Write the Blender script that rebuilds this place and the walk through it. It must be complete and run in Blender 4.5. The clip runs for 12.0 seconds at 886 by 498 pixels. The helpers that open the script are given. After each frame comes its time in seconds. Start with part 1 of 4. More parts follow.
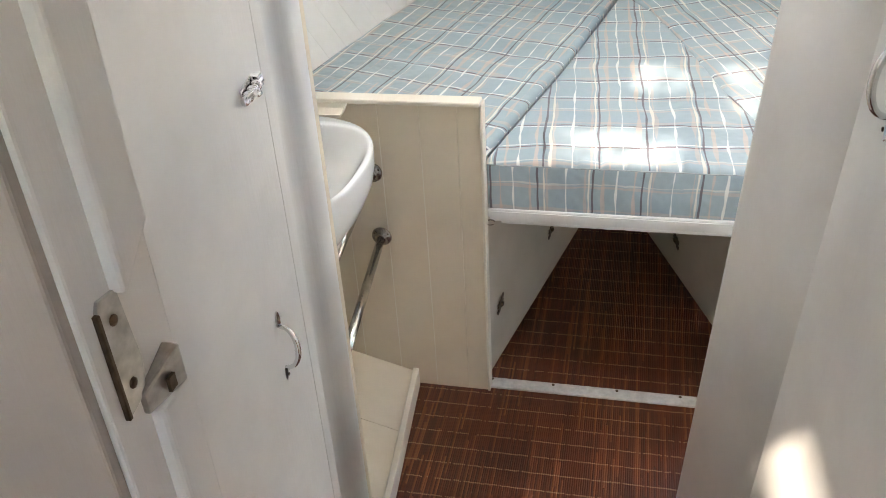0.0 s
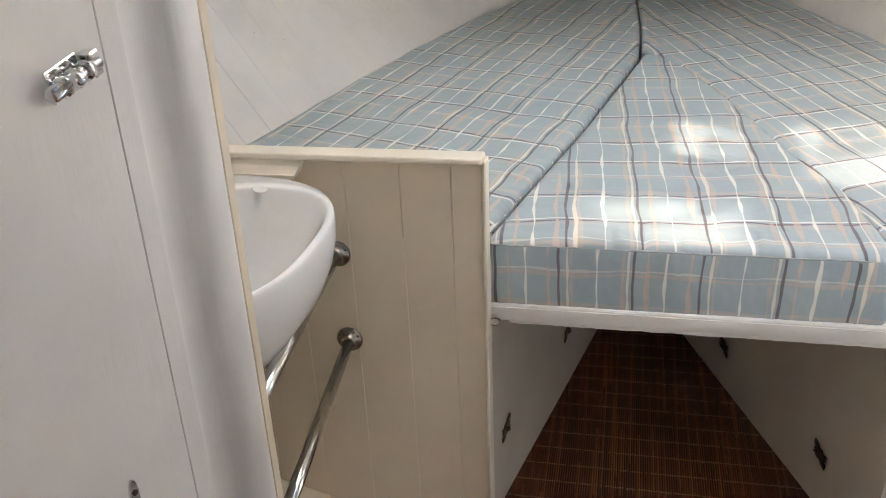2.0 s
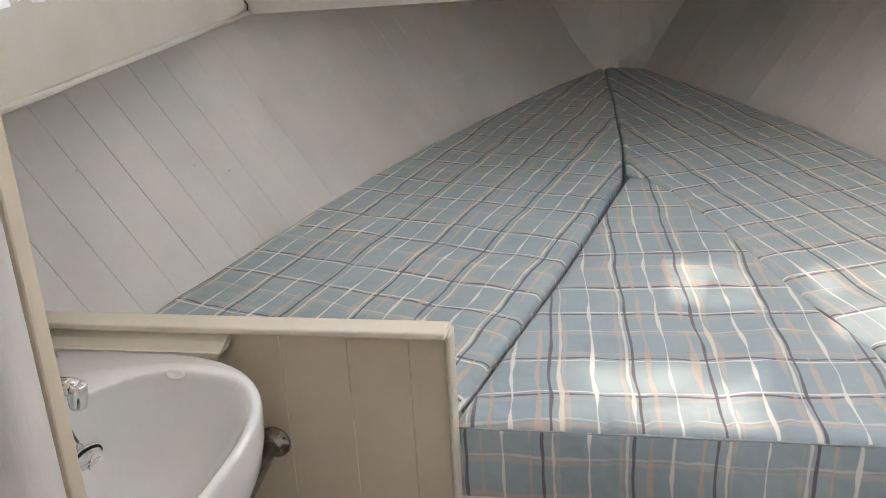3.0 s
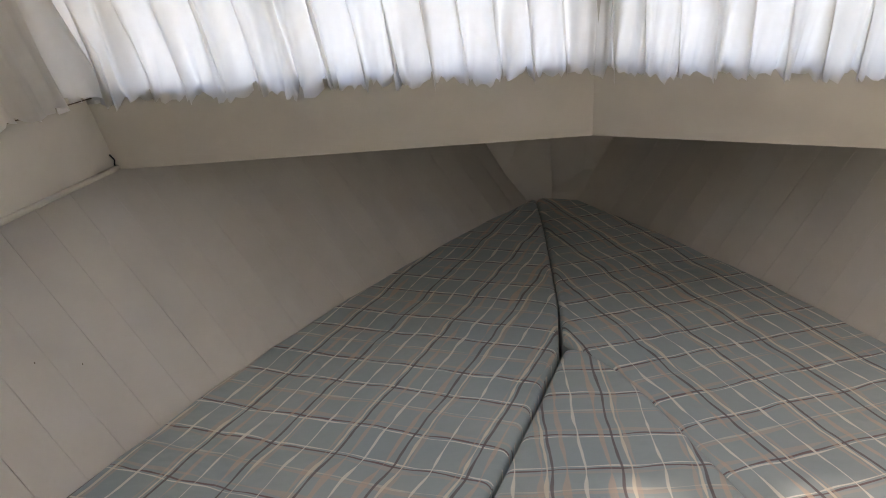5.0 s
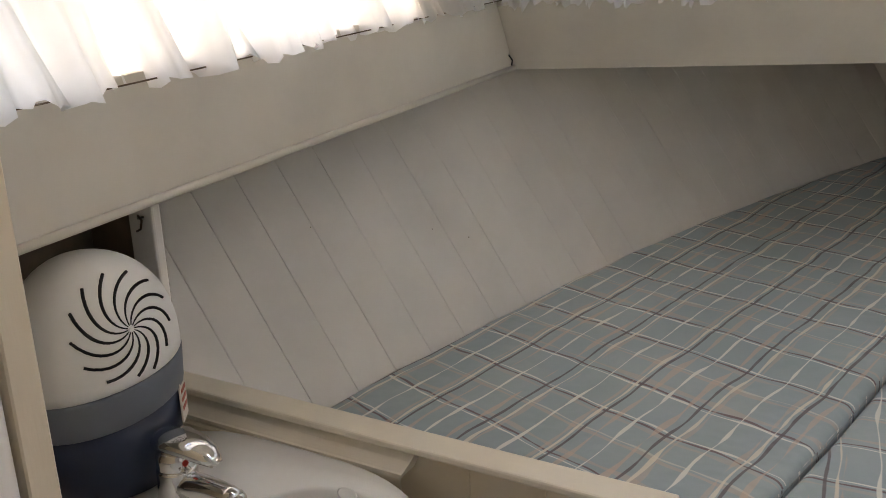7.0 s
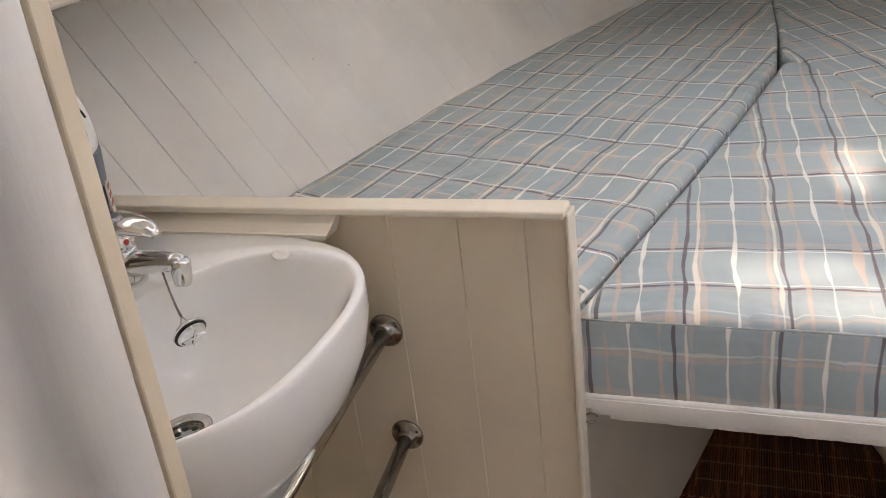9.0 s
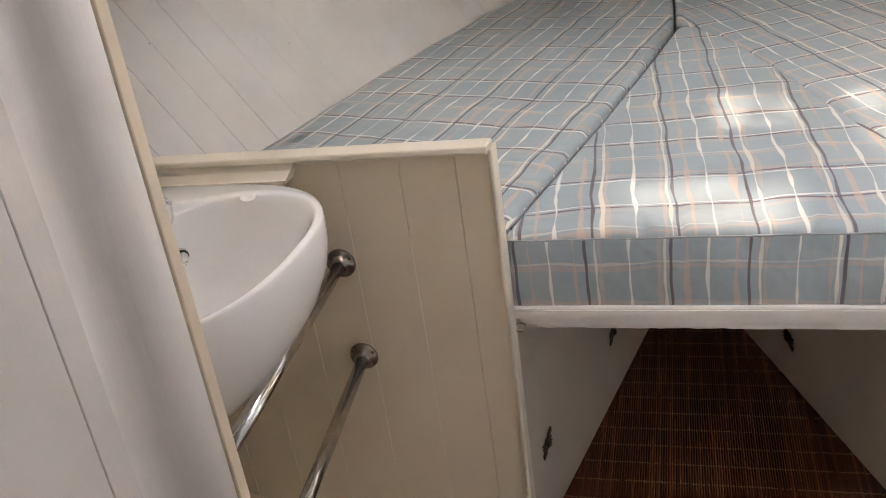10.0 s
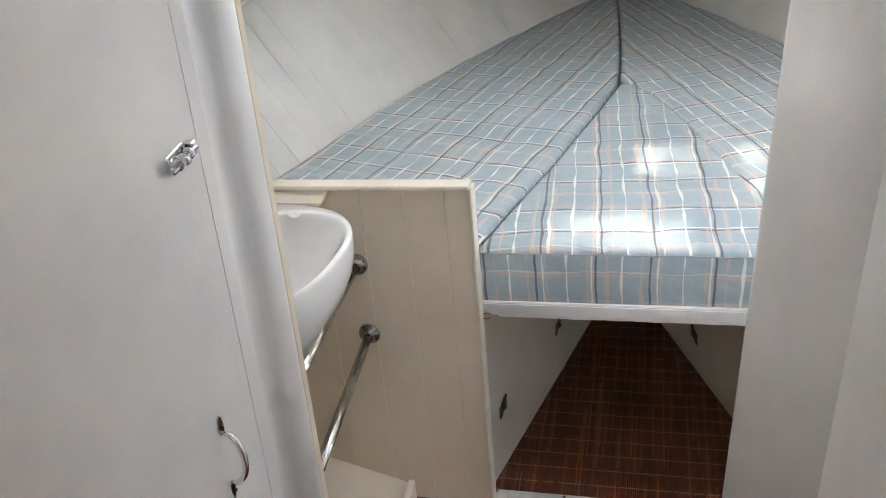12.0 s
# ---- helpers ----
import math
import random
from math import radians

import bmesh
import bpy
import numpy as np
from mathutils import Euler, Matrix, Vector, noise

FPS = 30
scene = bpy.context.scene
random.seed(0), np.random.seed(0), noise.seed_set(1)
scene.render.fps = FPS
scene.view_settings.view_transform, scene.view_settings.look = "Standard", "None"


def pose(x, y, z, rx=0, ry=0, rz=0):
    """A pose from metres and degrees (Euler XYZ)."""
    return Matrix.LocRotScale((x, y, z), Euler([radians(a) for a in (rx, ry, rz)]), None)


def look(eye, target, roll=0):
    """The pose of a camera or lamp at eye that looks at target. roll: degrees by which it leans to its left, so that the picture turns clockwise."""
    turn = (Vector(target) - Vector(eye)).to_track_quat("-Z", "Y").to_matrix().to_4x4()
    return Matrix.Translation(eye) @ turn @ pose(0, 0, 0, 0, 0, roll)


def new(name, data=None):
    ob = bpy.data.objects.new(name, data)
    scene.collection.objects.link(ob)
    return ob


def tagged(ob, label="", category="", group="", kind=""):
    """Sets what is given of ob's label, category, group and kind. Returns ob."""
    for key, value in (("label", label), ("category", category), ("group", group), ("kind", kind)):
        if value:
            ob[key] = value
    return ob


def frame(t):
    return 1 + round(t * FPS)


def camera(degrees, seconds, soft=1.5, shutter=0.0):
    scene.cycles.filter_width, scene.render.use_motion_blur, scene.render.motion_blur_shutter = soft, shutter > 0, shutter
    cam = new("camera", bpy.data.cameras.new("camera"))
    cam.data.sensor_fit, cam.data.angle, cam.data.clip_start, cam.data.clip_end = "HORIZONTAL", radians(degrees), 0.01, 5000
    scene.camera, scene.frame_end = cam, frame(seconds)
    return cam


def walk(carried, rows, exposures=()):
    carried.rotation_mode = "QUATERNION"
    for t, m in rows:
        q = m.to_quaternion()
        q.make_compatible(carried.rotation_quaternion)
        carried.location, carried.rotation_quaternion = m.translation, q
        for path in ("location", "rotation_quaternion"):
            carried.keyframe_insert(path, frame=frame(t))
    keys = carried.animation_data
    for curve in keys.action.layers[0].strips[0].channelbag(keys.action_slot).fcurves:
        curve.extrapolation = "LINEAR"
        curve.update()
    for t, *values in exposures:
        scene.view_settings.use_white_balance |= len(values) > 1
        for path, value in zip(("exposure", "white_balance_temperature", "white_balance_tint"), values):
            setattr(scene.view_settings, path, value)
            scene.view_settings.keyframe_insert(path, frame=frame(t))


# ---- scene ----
cam = camera(55.6, 12.0, 0.9)
PATH = [
    (0, (0.199, -0.087, 1.566), (-0.205, 1.565, 0.513), -3.5),
    (0.5, (0.225, 0.033, 1.556), (-0.167, 1.686, 0.499), -3.2),
    (1, (0.212, 0.121, 1.498), (-0.184, 1.777, 0.449), -3.4),
    (1.5, (0.151, 0.22, 1.368), (-0.262, 1.892, 0.351), -2.9),
    (2, (0.1, 0.355, 1.31), (-0.3, 2.119, 0.457), -2.6),
    (2.5, (0.076, 0.483, 1.338), (-0.281, 2.326, 0.648), -3.1),
    (3, (0.082, 0.631, 1.331), (-0.283, 2.486, 0.676), -3.15),
    (3.2, (0.084, 0.688, 1.339), (-0.278, 2.551, 0.708), -3.1),
    (5, (0.102, 0.988, 1.434), (-0.126, 2.919, 0.97), -3.0),
    (5.5, (0.071, 0.949, 1.459), (-0.361, 2.87, 1.108), -2.5),
    (6, (0.040, 0.927, 1.448), (-0.671, 2.743, 1.051), -0.7),
    (6.5, (0.045, 0.879, 1.388), (-0.863, 2.613, 0.906), -0.85),
    (6.7, (0.063, 0.876, 1.376), (-0.916, 2.574, 0.868), -1.5),
    (8.3, (0.070, 0.788, 1.285), (-0.815, 2.416, 0.522), -5.0),
    (8.5, (0.070, 0.768, 1.245), (-0.763, 2.412, 0.490), -5.6),
    (9, (0.094, 0.702, 1.231), (-0.591, 2.406, 0.447), -7.1),
    (9.5, (0.117, 0.594, 1.228), (-0.477, 2.336, 0.453), -7.8),
    (10, (0.150, 0.495, 1.227), (-0.396, 2.237, 0.411), -8.4),
    (10.5, (0.181, 0.404, 1.220), (-0.349, 2.116, 0.310), -8.9),
    (11, (0.183, 0.288, 1.260), (-0.312, 1.981, 0.274), -8.4),
    (11.5, (0.211, 0.168, 1.344), (-0.271, 1.881, 0.432), -7.2),
    (12, (0.237, 0.053, 1.457), (-0.231, 1.813, 0.629), -5.2),
]
EXPOSURES = [(0, 0.60, 8000, 12), (1.0, 0.33, 8200, 14), (1.5, 0.31, 8300, 15), (2.5, 0.15, 8300, 16), (3.2, -0.12, 8200, 16), (4.8, -0.76, 8800, 20), (5.0, -0.92, 9100, 21), (5.5, -1.66, 9100, 20), (6.0, -1.78, 8600, 19), (6.5, -1.36, 8900, 18), (6.7, -1.12, 9200, 18),
             (8.3, 0.04, 8700, 22), (9.5, 0.01, 8700, 22), (10.5, 0.26, 8900, 22), (11.0, 0.70, 8600, 19), (11.5, 0.65, 8200, 16), (12, 0.41, 7600, 14)]
BASE = 4.0
walk(cam, [(t, look(eye, target, roll)) for t, eye, target, roll in PATH], [(t, BASE + e, k, tint) for t, e, k, tint in EXPOSURES])

# ---- light ----
world = bpy.data.worlds.new("sky")
scene.world = world
world.use_nodes = True
wn = world.node_tree.nodes
sky = wn.new("ShaderNodeTexSky")
sky.sky_type, sky.sun_disc = "NISHITA", False
SUN_WAY = Vector((0.12, 0.62, -0.77)).normalized()
sky.sun_elevation = math.asin(-SUN_WAY.z)
sky.sun_rotation = math.atan2(-SUN_WAY.x, -SUN_WAY.y)
world.node_tree.links.new(sky.outputs[0], wn["Background"].inputs[0])
wn["Background"].inputs[1].default_value = 0.15
sun = new("sun", bpy.data.lights.new("sun", "SUN"))
sun.data.energy, sun.data.angle, sun.data.color = 2.6, radians(1.5), (1.0, 0.975, 0.94)
sun.rotation_mode = "QUATERNION"
sun.rotation_quaternion = SUN_WAY.to_track_quat("-Z", "Y")


# ---- materials ----
def material(name, rough=0.5, metal=0.0, coat=0.0):
    m = bpy.data.materials.new(name)
    m.use_nodes = True
    b = m.node_tree.nodes["Principled BSDF"]
    b.inputs["Roughness"].default_value = rough
    b.inputs["Metallic"].default_value = metal
    b.inputs["Coat Weight"].default_value = coat
    return m, m.node_tree.nodes, m.node_tree.links, b


def noise_node(n, l, scale, detail=4, rough=0.55, stretch=(1, 1, 1), source="Object"):
    tc = n.new("ShaderNodeTexCoord")
    mp = n.new("ShaderNodeMapping")
    mp.inputs["Scale"].default_value = stretch
    l.new(tc.outputs[source], mp.inputs[0])
    t = n.new("ShaderNodeTexNoise")
    t.inputs["Scale"].default_value, t.inputs["Detail"].default_value, t.inputs["Roughness"].default_value = scale, detail, rough
    l.new(mp.outputs[0], t.inputs["Vector"])
    return t


def ramp(n, l, source, stops):
    r = n.new("ShaderNodeValToRGB")
    while len(r.color_ramp.elements) < len(stops):
        r.color_ramp.elements.new(0.5)
    for e, (p, c) in zip(r.color_ramp.elements, stops):
        e.position, e.color = p, (*c, 1)
    l.new(source, r.inputs[0])
    return r


def bump(n, l, b, height, strength, distance):
    k = n.new("ShaderNodeBump")
    k.inputs["Strength"].default_value, k.inputs["Distance"].default_value = strength, distance
    l.new(height, k.inputs["Height"])
    if b.inputs["Normal"].is_linked:
        l.new(b.inputs["Normal"].links[0].from_socket, k.inputs["Normal"])
    l.new(k.outputs[0], b.inputs["Normal"])


def paint(name, colour, rough=0.35, dirt=0.12, brush=0.25, stretch=(1, 1, 0.15)):
    """Brushed gloss paint: faint blotches, brush marks and orange peel."""
    m, n, l, b = material(name, rough)
    blot = noise_node(n, l, 5, 5)
    dark = tuple(c * (1 - dirt) for c in colour)
    r = ramp(n, l, blot.outputs[0], [(0.3, dark), (0.62, colour)])
    l.new(r.outputs[0], b.inputs["Base Color"])
    marks = noise_node(n, l, 160, 3, 0.6, stretch)
    bump(n, l, b, marks.outputs[0], brush, 0.0012)
    wave = noise_node(n, l, 14, 2)
    bump(n, l, b, wave.outputs[0], 0.15, 0.006)
    rr = noise_node(n, l, 30, 4)
    mr = n.new("ShaderNodeMapRange")
    mr.inputs[3].default_value, mr.inputs[4].default_value = rough - 0.07, rough + 0.12
    l.new(rr.outputs[0], mr.inputs[0])
    l.new(mr.outputs[0], b.inputs["Roughness"])
    return m


WHITE = paint("white_gloss_paint", (0.80, 0.770, 0.730), 0.32)
HULLW = paint("white_hull_paint", (0.76, 0.735, 0.695), 0.38, 0.1, 0.2)
CREAM = paint("cream_gloss_paint", (0.82, 0.705, 0.545), 0.30, 0.1, 0.25)
CREAMTRIM = paint("cream_trim_paint", (0.85, 0.77, 0.64), 0.30, 0.1, 0.25, (0.15, 1, 1))
GROOVEW = paint("hull_groove_paint", (0.74, 0.72, 0.68), 0.5)
# warm grey kept dark to carry the shade on the frame's aft face
AFT_SHADE = paint("shaded_warm_grey", (0.42, 0.365, 0.32), 0.42, 0.15)
LOCKERW = paint("locker_cream_white_paint", (0.66, 0.595, 0.51), 0.4)
DECKW = paint("deck_head_paint", (0.66, 0.62, 0.55), 0.45, 0.12)


def plain(name, colour, rough, metal=0.0, vary=0.1, scale=40, grain=0.1):
    m, n, l, b = material(name, rough, metal)
    t = noise_node(n, l, scale, 4)
    r = ramp(n, l, t.outputs[0], [(0.3, tuple(c * (1 - vary) for c in colour)), (0.7, colour)])
    l.new(r.outputs[0], b.inputs["Base Color"])
    bump(n, l, b, t.outputs[0], grain, 0.0008)
    return m


CHROME = plain("chrome", (0.80, 0.80, 0.80), 0.07, 1.0, 0.06, 60, 0.03)
STEEL = plain("worn_steel", (0.62, 0.60, 0.57), 0.33, 1.0, 0.35, 90, 0.2)
TUBE = plain("dull_chrome_tube", (0.62, 0.59, 0.55), 0.14, 1.0, 0.3, 50, 0.08)
TARNISH = plain("tarnished_chrome", (0.40, 0.355, 0.31), 0.24, 1.0, 0.45, 70, 0.15)
BRONZE = plain("dark_bronze", (0.16, 0.11, 0.07), 0.4, 0.8, 0.5, 120, 0.2)
CERAMIC = plain("white_glazed_ceramic", (0.86, 0.86, 0.845), 0.06, 0.0, 0.02, 8, 0.0)
PLASTIC = plain("white_plastic", (0.80, 0.80, 0.78), 0.4, 0.0, 0.03, 20, 0.02)
GREYP = plain("grey_plastic", (0.15, 0.175, 0.21), 0.45, 0.0, 0.1, 20, 0.02)
NAVY = plain("navy_plastic", (0.018, 0.028, 0.06), 0.35, 0.0, 0.1, 20, 0.02)
DARK = plain("dark_inside", (0.02, 0.02, 0.018), 0.8)
RED = plain("red_dot", (0.6, 0.03, 0.02), 0.3)
LABEL = plain("label_paper", (0.75, 0.68, 0.62), 0.5)
LABELRED = plain("label_red", (0.5, 0.10, 0.06), 0.5)
RUBBER = plain("black_rubber", (0.02, 0.02, 0.02), 0.6)
BROWN = plain("brown_wood_panel", (0.23, 0.165, 0.115), 0.45, 0.0, 0.4, 12, 0.1)
ALU = plain("white_aluminium_strip", (0.70, 0.67, 0.62), 0.42, 0.15, 0.25, 60, 0.2)
WATER = plain("water", (0.03, 0.05, 0.055), 0.15)


def glass():
    m, n, l, b = material("window_glass", 0.02)
    b.inputs["Transmission Weight"].default_value = 1.0
    b.inputs["IOR"].default_value = 1.45
    return m


GLASS = glass()


def curtain_cloth(name, low, high, through_share):
    m = bpy.data.materials.new(name)
    m.use_nodes = True
    n, l = m.node_tree.nodes, m.node_tree.links
    n.remove(n["Principled BSDF"])
    d, t, mix = n.new("ShaderNodeBsdfDiffuse"), n.new("ShaderNodeBsdfTranslucent"), n.new("ShaderNodeMixShader")
    weave = noise_node(n, l, 300, 3, 0.6, (1, 1, 0.2))
    blot = noise_node(n, l, 9, 4)
    r = ramp(n, l, blot.outputs[0], [(0.3, low), (0.6, high)])
    k = n.new("ShaderNodeBump")
    k.inputs["Strength"].default_value, k.inputs["Distance"].default_value = 0.2, 0.001
    l.new(weave.outputs[0], k.inputs["Height"])
    for s in (d, t):
        l.new(r.outputs[0], s.inputs[0])
        l.new(k.outputs[0], s.inputs["Normal"])
    mix.inputs[0].default_value = through_share
    l.new(d.outputs[0], mix.inputs[1])
    l.new(t.outputs[0], mix.inputs[2])
    l.new(mix.outputs[0], n["Material Output"].inputs[0])
    return m


CURTAIN = curtain_cloth("sheer_white_cotton", (0.80, 0.785, 0.755), (0.88, 0.87, 0.85), 0.80)
# same cotton, passing less light to hold down the sunlit port side
CURTAIN_DIMMED = curtain_cloth("dimmed_white_cotton", (0.78, 0.775, 0.755), (0.88, 0.875, 0.865), 0.72)


def plaid():
    """Pale blue cotton, woven with dark, white and peach brushed lines both ways, in UV metres."""
    m, n, l, b = material("blue_plaid_cotton", 0.45)
    b.inputs["Sheen Weight"].default_value = 0.15
    uv = n.new("ShaderNodeUVMap")
    sep = n.new("ShaderNodeSeparateXYZ")
    l.new(uv.outputs[0], sep.inputs[0])

    def math_node(op, a, c, d=None):
        k = n.new("ShaderNodeMath")
        k.operation = op
        for i, v in enumerate((a, c, d)):
            if v is None:
                continue
            if isinstance(v, (int, float)):
                k.inputs[i].default_value = v
            else:
                l.new(v, k.inputs[i])
        return k.outputs[0]

    def uv_noise(scale, detail, sx, sy):
        mp = n.new("ShaderNodeMapping")
        mp.inputs["Scale"].default_value = (sx, sy, 1)
        l.new(uv.outputs[0], mp.inputs[0])
        t = n.new("ShaderNodeTexNoise")
        t.inputs["Scale"].default_value, t.inputs["Detail"].default_value = scale, detail
        l.new(mp.outputs[0], t.inputs["Vector"])
        return t.outputs[0]

    base = ramp(n, l, uv_noise(4, 4, 1, 1), [(0.3, (0.345, 0.435, 0.47)), (0.7, (0.415, 0.495, 0.515))])
    colour = base.outputs[0]
    PEACH, PALE, CREAMY, MAUVE, PLUM = (0.72, 0.53, 0.42), (0.90, 0.88, 0.82), (0.86, 0.79, 0.68), (0.135, 0.100, 0.115), (0.19, 0.095, 0.105)
    # place in the repeat, half width, tint, cover, swell along the stroke, least half width
    along_lines = [(0.037, 0.0032, PEACH, 0.55, 6.0, -1), (0.109, 0.0036, PEACH, 0.60, 6.5, -1), (0.150, 0.0030, PEACH, 0.40, 6.5, -1),
                   (0.240, 0.0030, PEACH, 0.45, 6.0, -1), (0.143, 0.0024, CREAMY, 0.85, 4.0, 0.0006), (0.004, 0.0022, CREAMY, 0.85, 4.5, 0.0006),
                   (0.195, 0.0020, PALE, 0.90, 5.5, 0.0006), (0.068, 0.0020, PALE, 0.90, 5.5, 0.0005),
                   (0.013, 0.0023, MAUVE, 0.88, 1.8, 0.0013), (0.127, 0.0024, MAUVE, 0.88, 1.8, 0.0013)]
    cross_lines = [(0.137, 0.0042, PEACH, 0.38, 5.0, -1), (0.199, 0.0034, PEACH, 0.42, 4.0, -1), (0.207, 0.0016, CREAMY, 0.5, 5.0, -1), (0.010, 0.0036, PEACH, 0.30, 5.0, -1),
                   (0.0275, 0.0015, PALE, 0.88, 4.5, 0.0005), (0.1145, 0.0015, PALE, 0.88, 4.5, 0.0005),
                   (0.020, 0.0020, PLUM, 0.86, 2.6, 0.0006), (0.122, 0.0021, PLUM, 0.86, 2.6, 0.0006)]
    for axis, lines in ((1, cross_lines), (0, along_lines)):
        along = (1.0, 0.12) if axis == 1 else (0.12, 1.0)
        c = sep.outputs[axis]
        for i, (at, half, tint, cover, swell, least) in enumerate(lines):
            w = uv_noise(8.0, 1.0, along[0] * (1 + 0.07 * i), along[1])
            wob = math_node("MULTIPLY_ADD", w, 0.020, -0.010)
            f = math_node("FLOORED_MODULO", math_node("ADD", math_node("ADD", c, wob), 100 * 0.245 - at + 0.1225), 0.245)
            d = math_node("ABSOLUTE", math_node("SUBTRACT", f, 0.1225), None)
            wid = math_node("MULTIPLY_ADD", uv_noise(7.0 + 0.7 * i, 1, *((along[0] * 1.3, along[1] * 3.0) if axis == 1 else (along[0] * 3.0, along[1] * 1.3))), half * swell, half * (0.9 - 0.5 * swell))
            wid = math_node("MAXIMUM", wid, least)
            mask = n.new("ShaderNodeMapRange")
            l.new(math_node("SUBTRACT", d, wid), mask.inputs[0])
            mask.inputs[1].default_value, mask.inputs[2].default_value = 0.0009, -0.0005
            mask.inputs[3].default_value, mask.inputs[4].default_value = 0.0, cover
            mx = n.new("ShaderNodeMix")
            mx.data_type = "RGBA"
            l.new(mask.outputs[0], mx.inputs[0])
            l.new(colour, mx.inputs[6])
            mx.inputs[7].default_value = (*tint, 1)
            colour = mx.outputs[2]
    l.new(colour, b.inputs["Base Color"])
    bump(n, l, b, uv_noise(1500, 2, 1, 1), 0.12, 0.0006)
    bump(n, l, b, noise_node(n, l, 9, 3, 0.5).outputs[0], 0.85, 0.017)
    return m


PLAID = plaid()
PIPING = plain("blue_grey_piping", (0.46, 0.50, 0.50), 0.6, 0.0, 0.35, 60, 0.2)


def bamboo():
    """Woven split-cane matting: thin red-brown slats along y, tied by pale threads across."""
    m, n, l, b = material("brown_cane_matting", 0.42)
    tc = n.new("ShaderNodeTexCoord")
    sep = n.new("ShaderNodeSeparateXYZ")
    l.new(tc.outputs["Object"], sep.inputs[0])

    def mathn(op, a, c, d=None):
        k = n.new("ShaderNodeMath")
        k.operation = op
        for i, v in enumerate((a, c, d)):
            if v is None:
                continue
            if isinstance(v, (int, float)):
                k.inputs[i].default_value = v
            else:
                l.new(v, k.inputs[i])
        return k.outputs[0]

    slat = 0.0052
    ids = mathn("FLOOR", mathn("DIVIDE", sep.outputs[0], slat), 0)
    frac = mathn("FRACT", mathn("DIVIDE", sep.outputs[0], slat), 0)
    row = mathn("FLOOR", mathn("DIVIDE", sep.outputs[1], 0.054), 0)
    run = mathn("FLOOR", mathn("DIVIDE", mathn("ADD", sep.outputs[1], mathn("MULTIPLY", ids, 0.137)), 0.216), 0)
    rfrac = mathn("FRACT", mathn("DIVIDE", sep.outputs[1], 0.054), 0)
    white = n.new("ShaderNodeTexWhiteNoise")
    white.noise_dimensions = "2D"
    comb = n.new("ShaderNodeCombineXYZ")
    l.new(ids, comb.inputs[0])
    l.new(run, comb.inputs[1])
    l.new(comb.outputs[0], white.inputs["Vector"])
    tone = ramp(n, l, white.outputs[0], [(0.0, (0.085, 0.016, 0.006)), (0.40, (0.125, 0.025, 0.009)), (0.78, (0.155, 0.035, 0.012)), (1.0, (0.29, 0.097, 0.036))])
    big = noise_node(n, l, 6, 4)
    shade = ramp(n, l, big.outputs[0], [(0.3, (0.72, 0.72, 0.72)), (0.7, (1.08, 1.05, 1.0))])
    mul = n.new("ShaderNodeMix")
    mul.data_type, mul.blend_type = "RGBA", "MULTIPLY"
    mul.inputs[0].default_value = 1
    l.new(tone.outputs[0], mul.inputs[6])
    l.new(shade.outputs[0], mul.inputs[7])
    white2 = n.new("ShaderNodeTexWhiteNoise")
    white2.noise_dimensions = "2D"
    comb2 = n.new("ShaderNodeCombineXYZ")
    l.new(mathn("FLOOR", mathn("DIVIDE", sep.outputs[0], slat), 0), comb2.inputs[0])
    l.new(row, comb2.inputs[1])
    l.new(comb2.outputs[0], white2.inputs["Vector"])
    tie = mathn("COMPARE", mathn("ADD", rfrac, mathn("MULTIPLY", white2.outputs[0], 0.05)), 0.5, 0.034)
    on = mathn("MULTIPLY", tie, mathn("MULTIPLY", mathn("GREATER_THAN", white2.outputs[0], 0.12), mathn("COMPARE", frac, 0.5, 0.36)))
    mx = n.new("ShaderNodeMix")
    mx.data_type = "RGBA"
    l.new(mathn("MULTIPLY", on, 0.85), mx.inputs[0])
    l.new(mul.outputs[2], mx.inputs[6])
    mx.inputs[7].default_value = (0.46, 0.28, 0.17, 1)
    l.new(mx.outputs[2], b.inputs["Base Color"])
    gap = mathn("MULTIPLY", mathn("ABSOLUTE", mathn("SUBTRACT", frac, 0.5), 0), -2.0)
    height = mathn("ADD", gap, mathn("MULTIPLY", white.outputs[0], 0.7))
    bump(n, l, b, height, 0.7, 0.002)
    return m


BAMBOO = bamboo()


# ---- mesh helpers ----
def mesh_from(bm, mat, smooth=False, name="mesh"):
    me = bpy.data.meshes.new(name)
    bm.normal_update()
    bm.to_mesh(me)
    bm.free()
    me.materials.append(mat)
    if smooth:
        for p in me.polygons:
            p.use_smooth = True
    return me


def part(name, bm, mat, parent=None, label="", smooth=False):
    ob = new(name, mesh_from(bm, mat, smooth, name))
    if parent is not None:
        ob.parent = parent
    if label:
        ob["label"] = label
    return ob


def thing(name, label, category, group="", kind=""):
    return tagged(new(name), label, category, group, kind)


def box(x0, x1, y0, y1, z0, z1, bevel=0.0, seg=2, bm=None):
    own = bmesh.new()
    bmesh.ops.create_cube(own, size=1)
    for v in own.verts:
        v.co = Vector(((x0 + x1) / 2 + v.co.x * (x1 - x0), (y0 + y1) / 2 + v.co.y * (y1 - y0), (z0 + z1) / 2 + v.co.z * (z1 - z0)))
    if bevel:
        bmesh.ops.bevel(own, geom=own.edges[:], offset=bevel, segments=seg, affect="EDGES", profile=0.5)
    if bm is None:
        return own
    return merge(bm, own)


def merge(bm, other):
    me = bpy.data.meshes.new("join")
    other.to_mesh(me)
    other.free()
    bm.from_mesh(me)
    bpy.data.meshes.remove(me)
    return bm


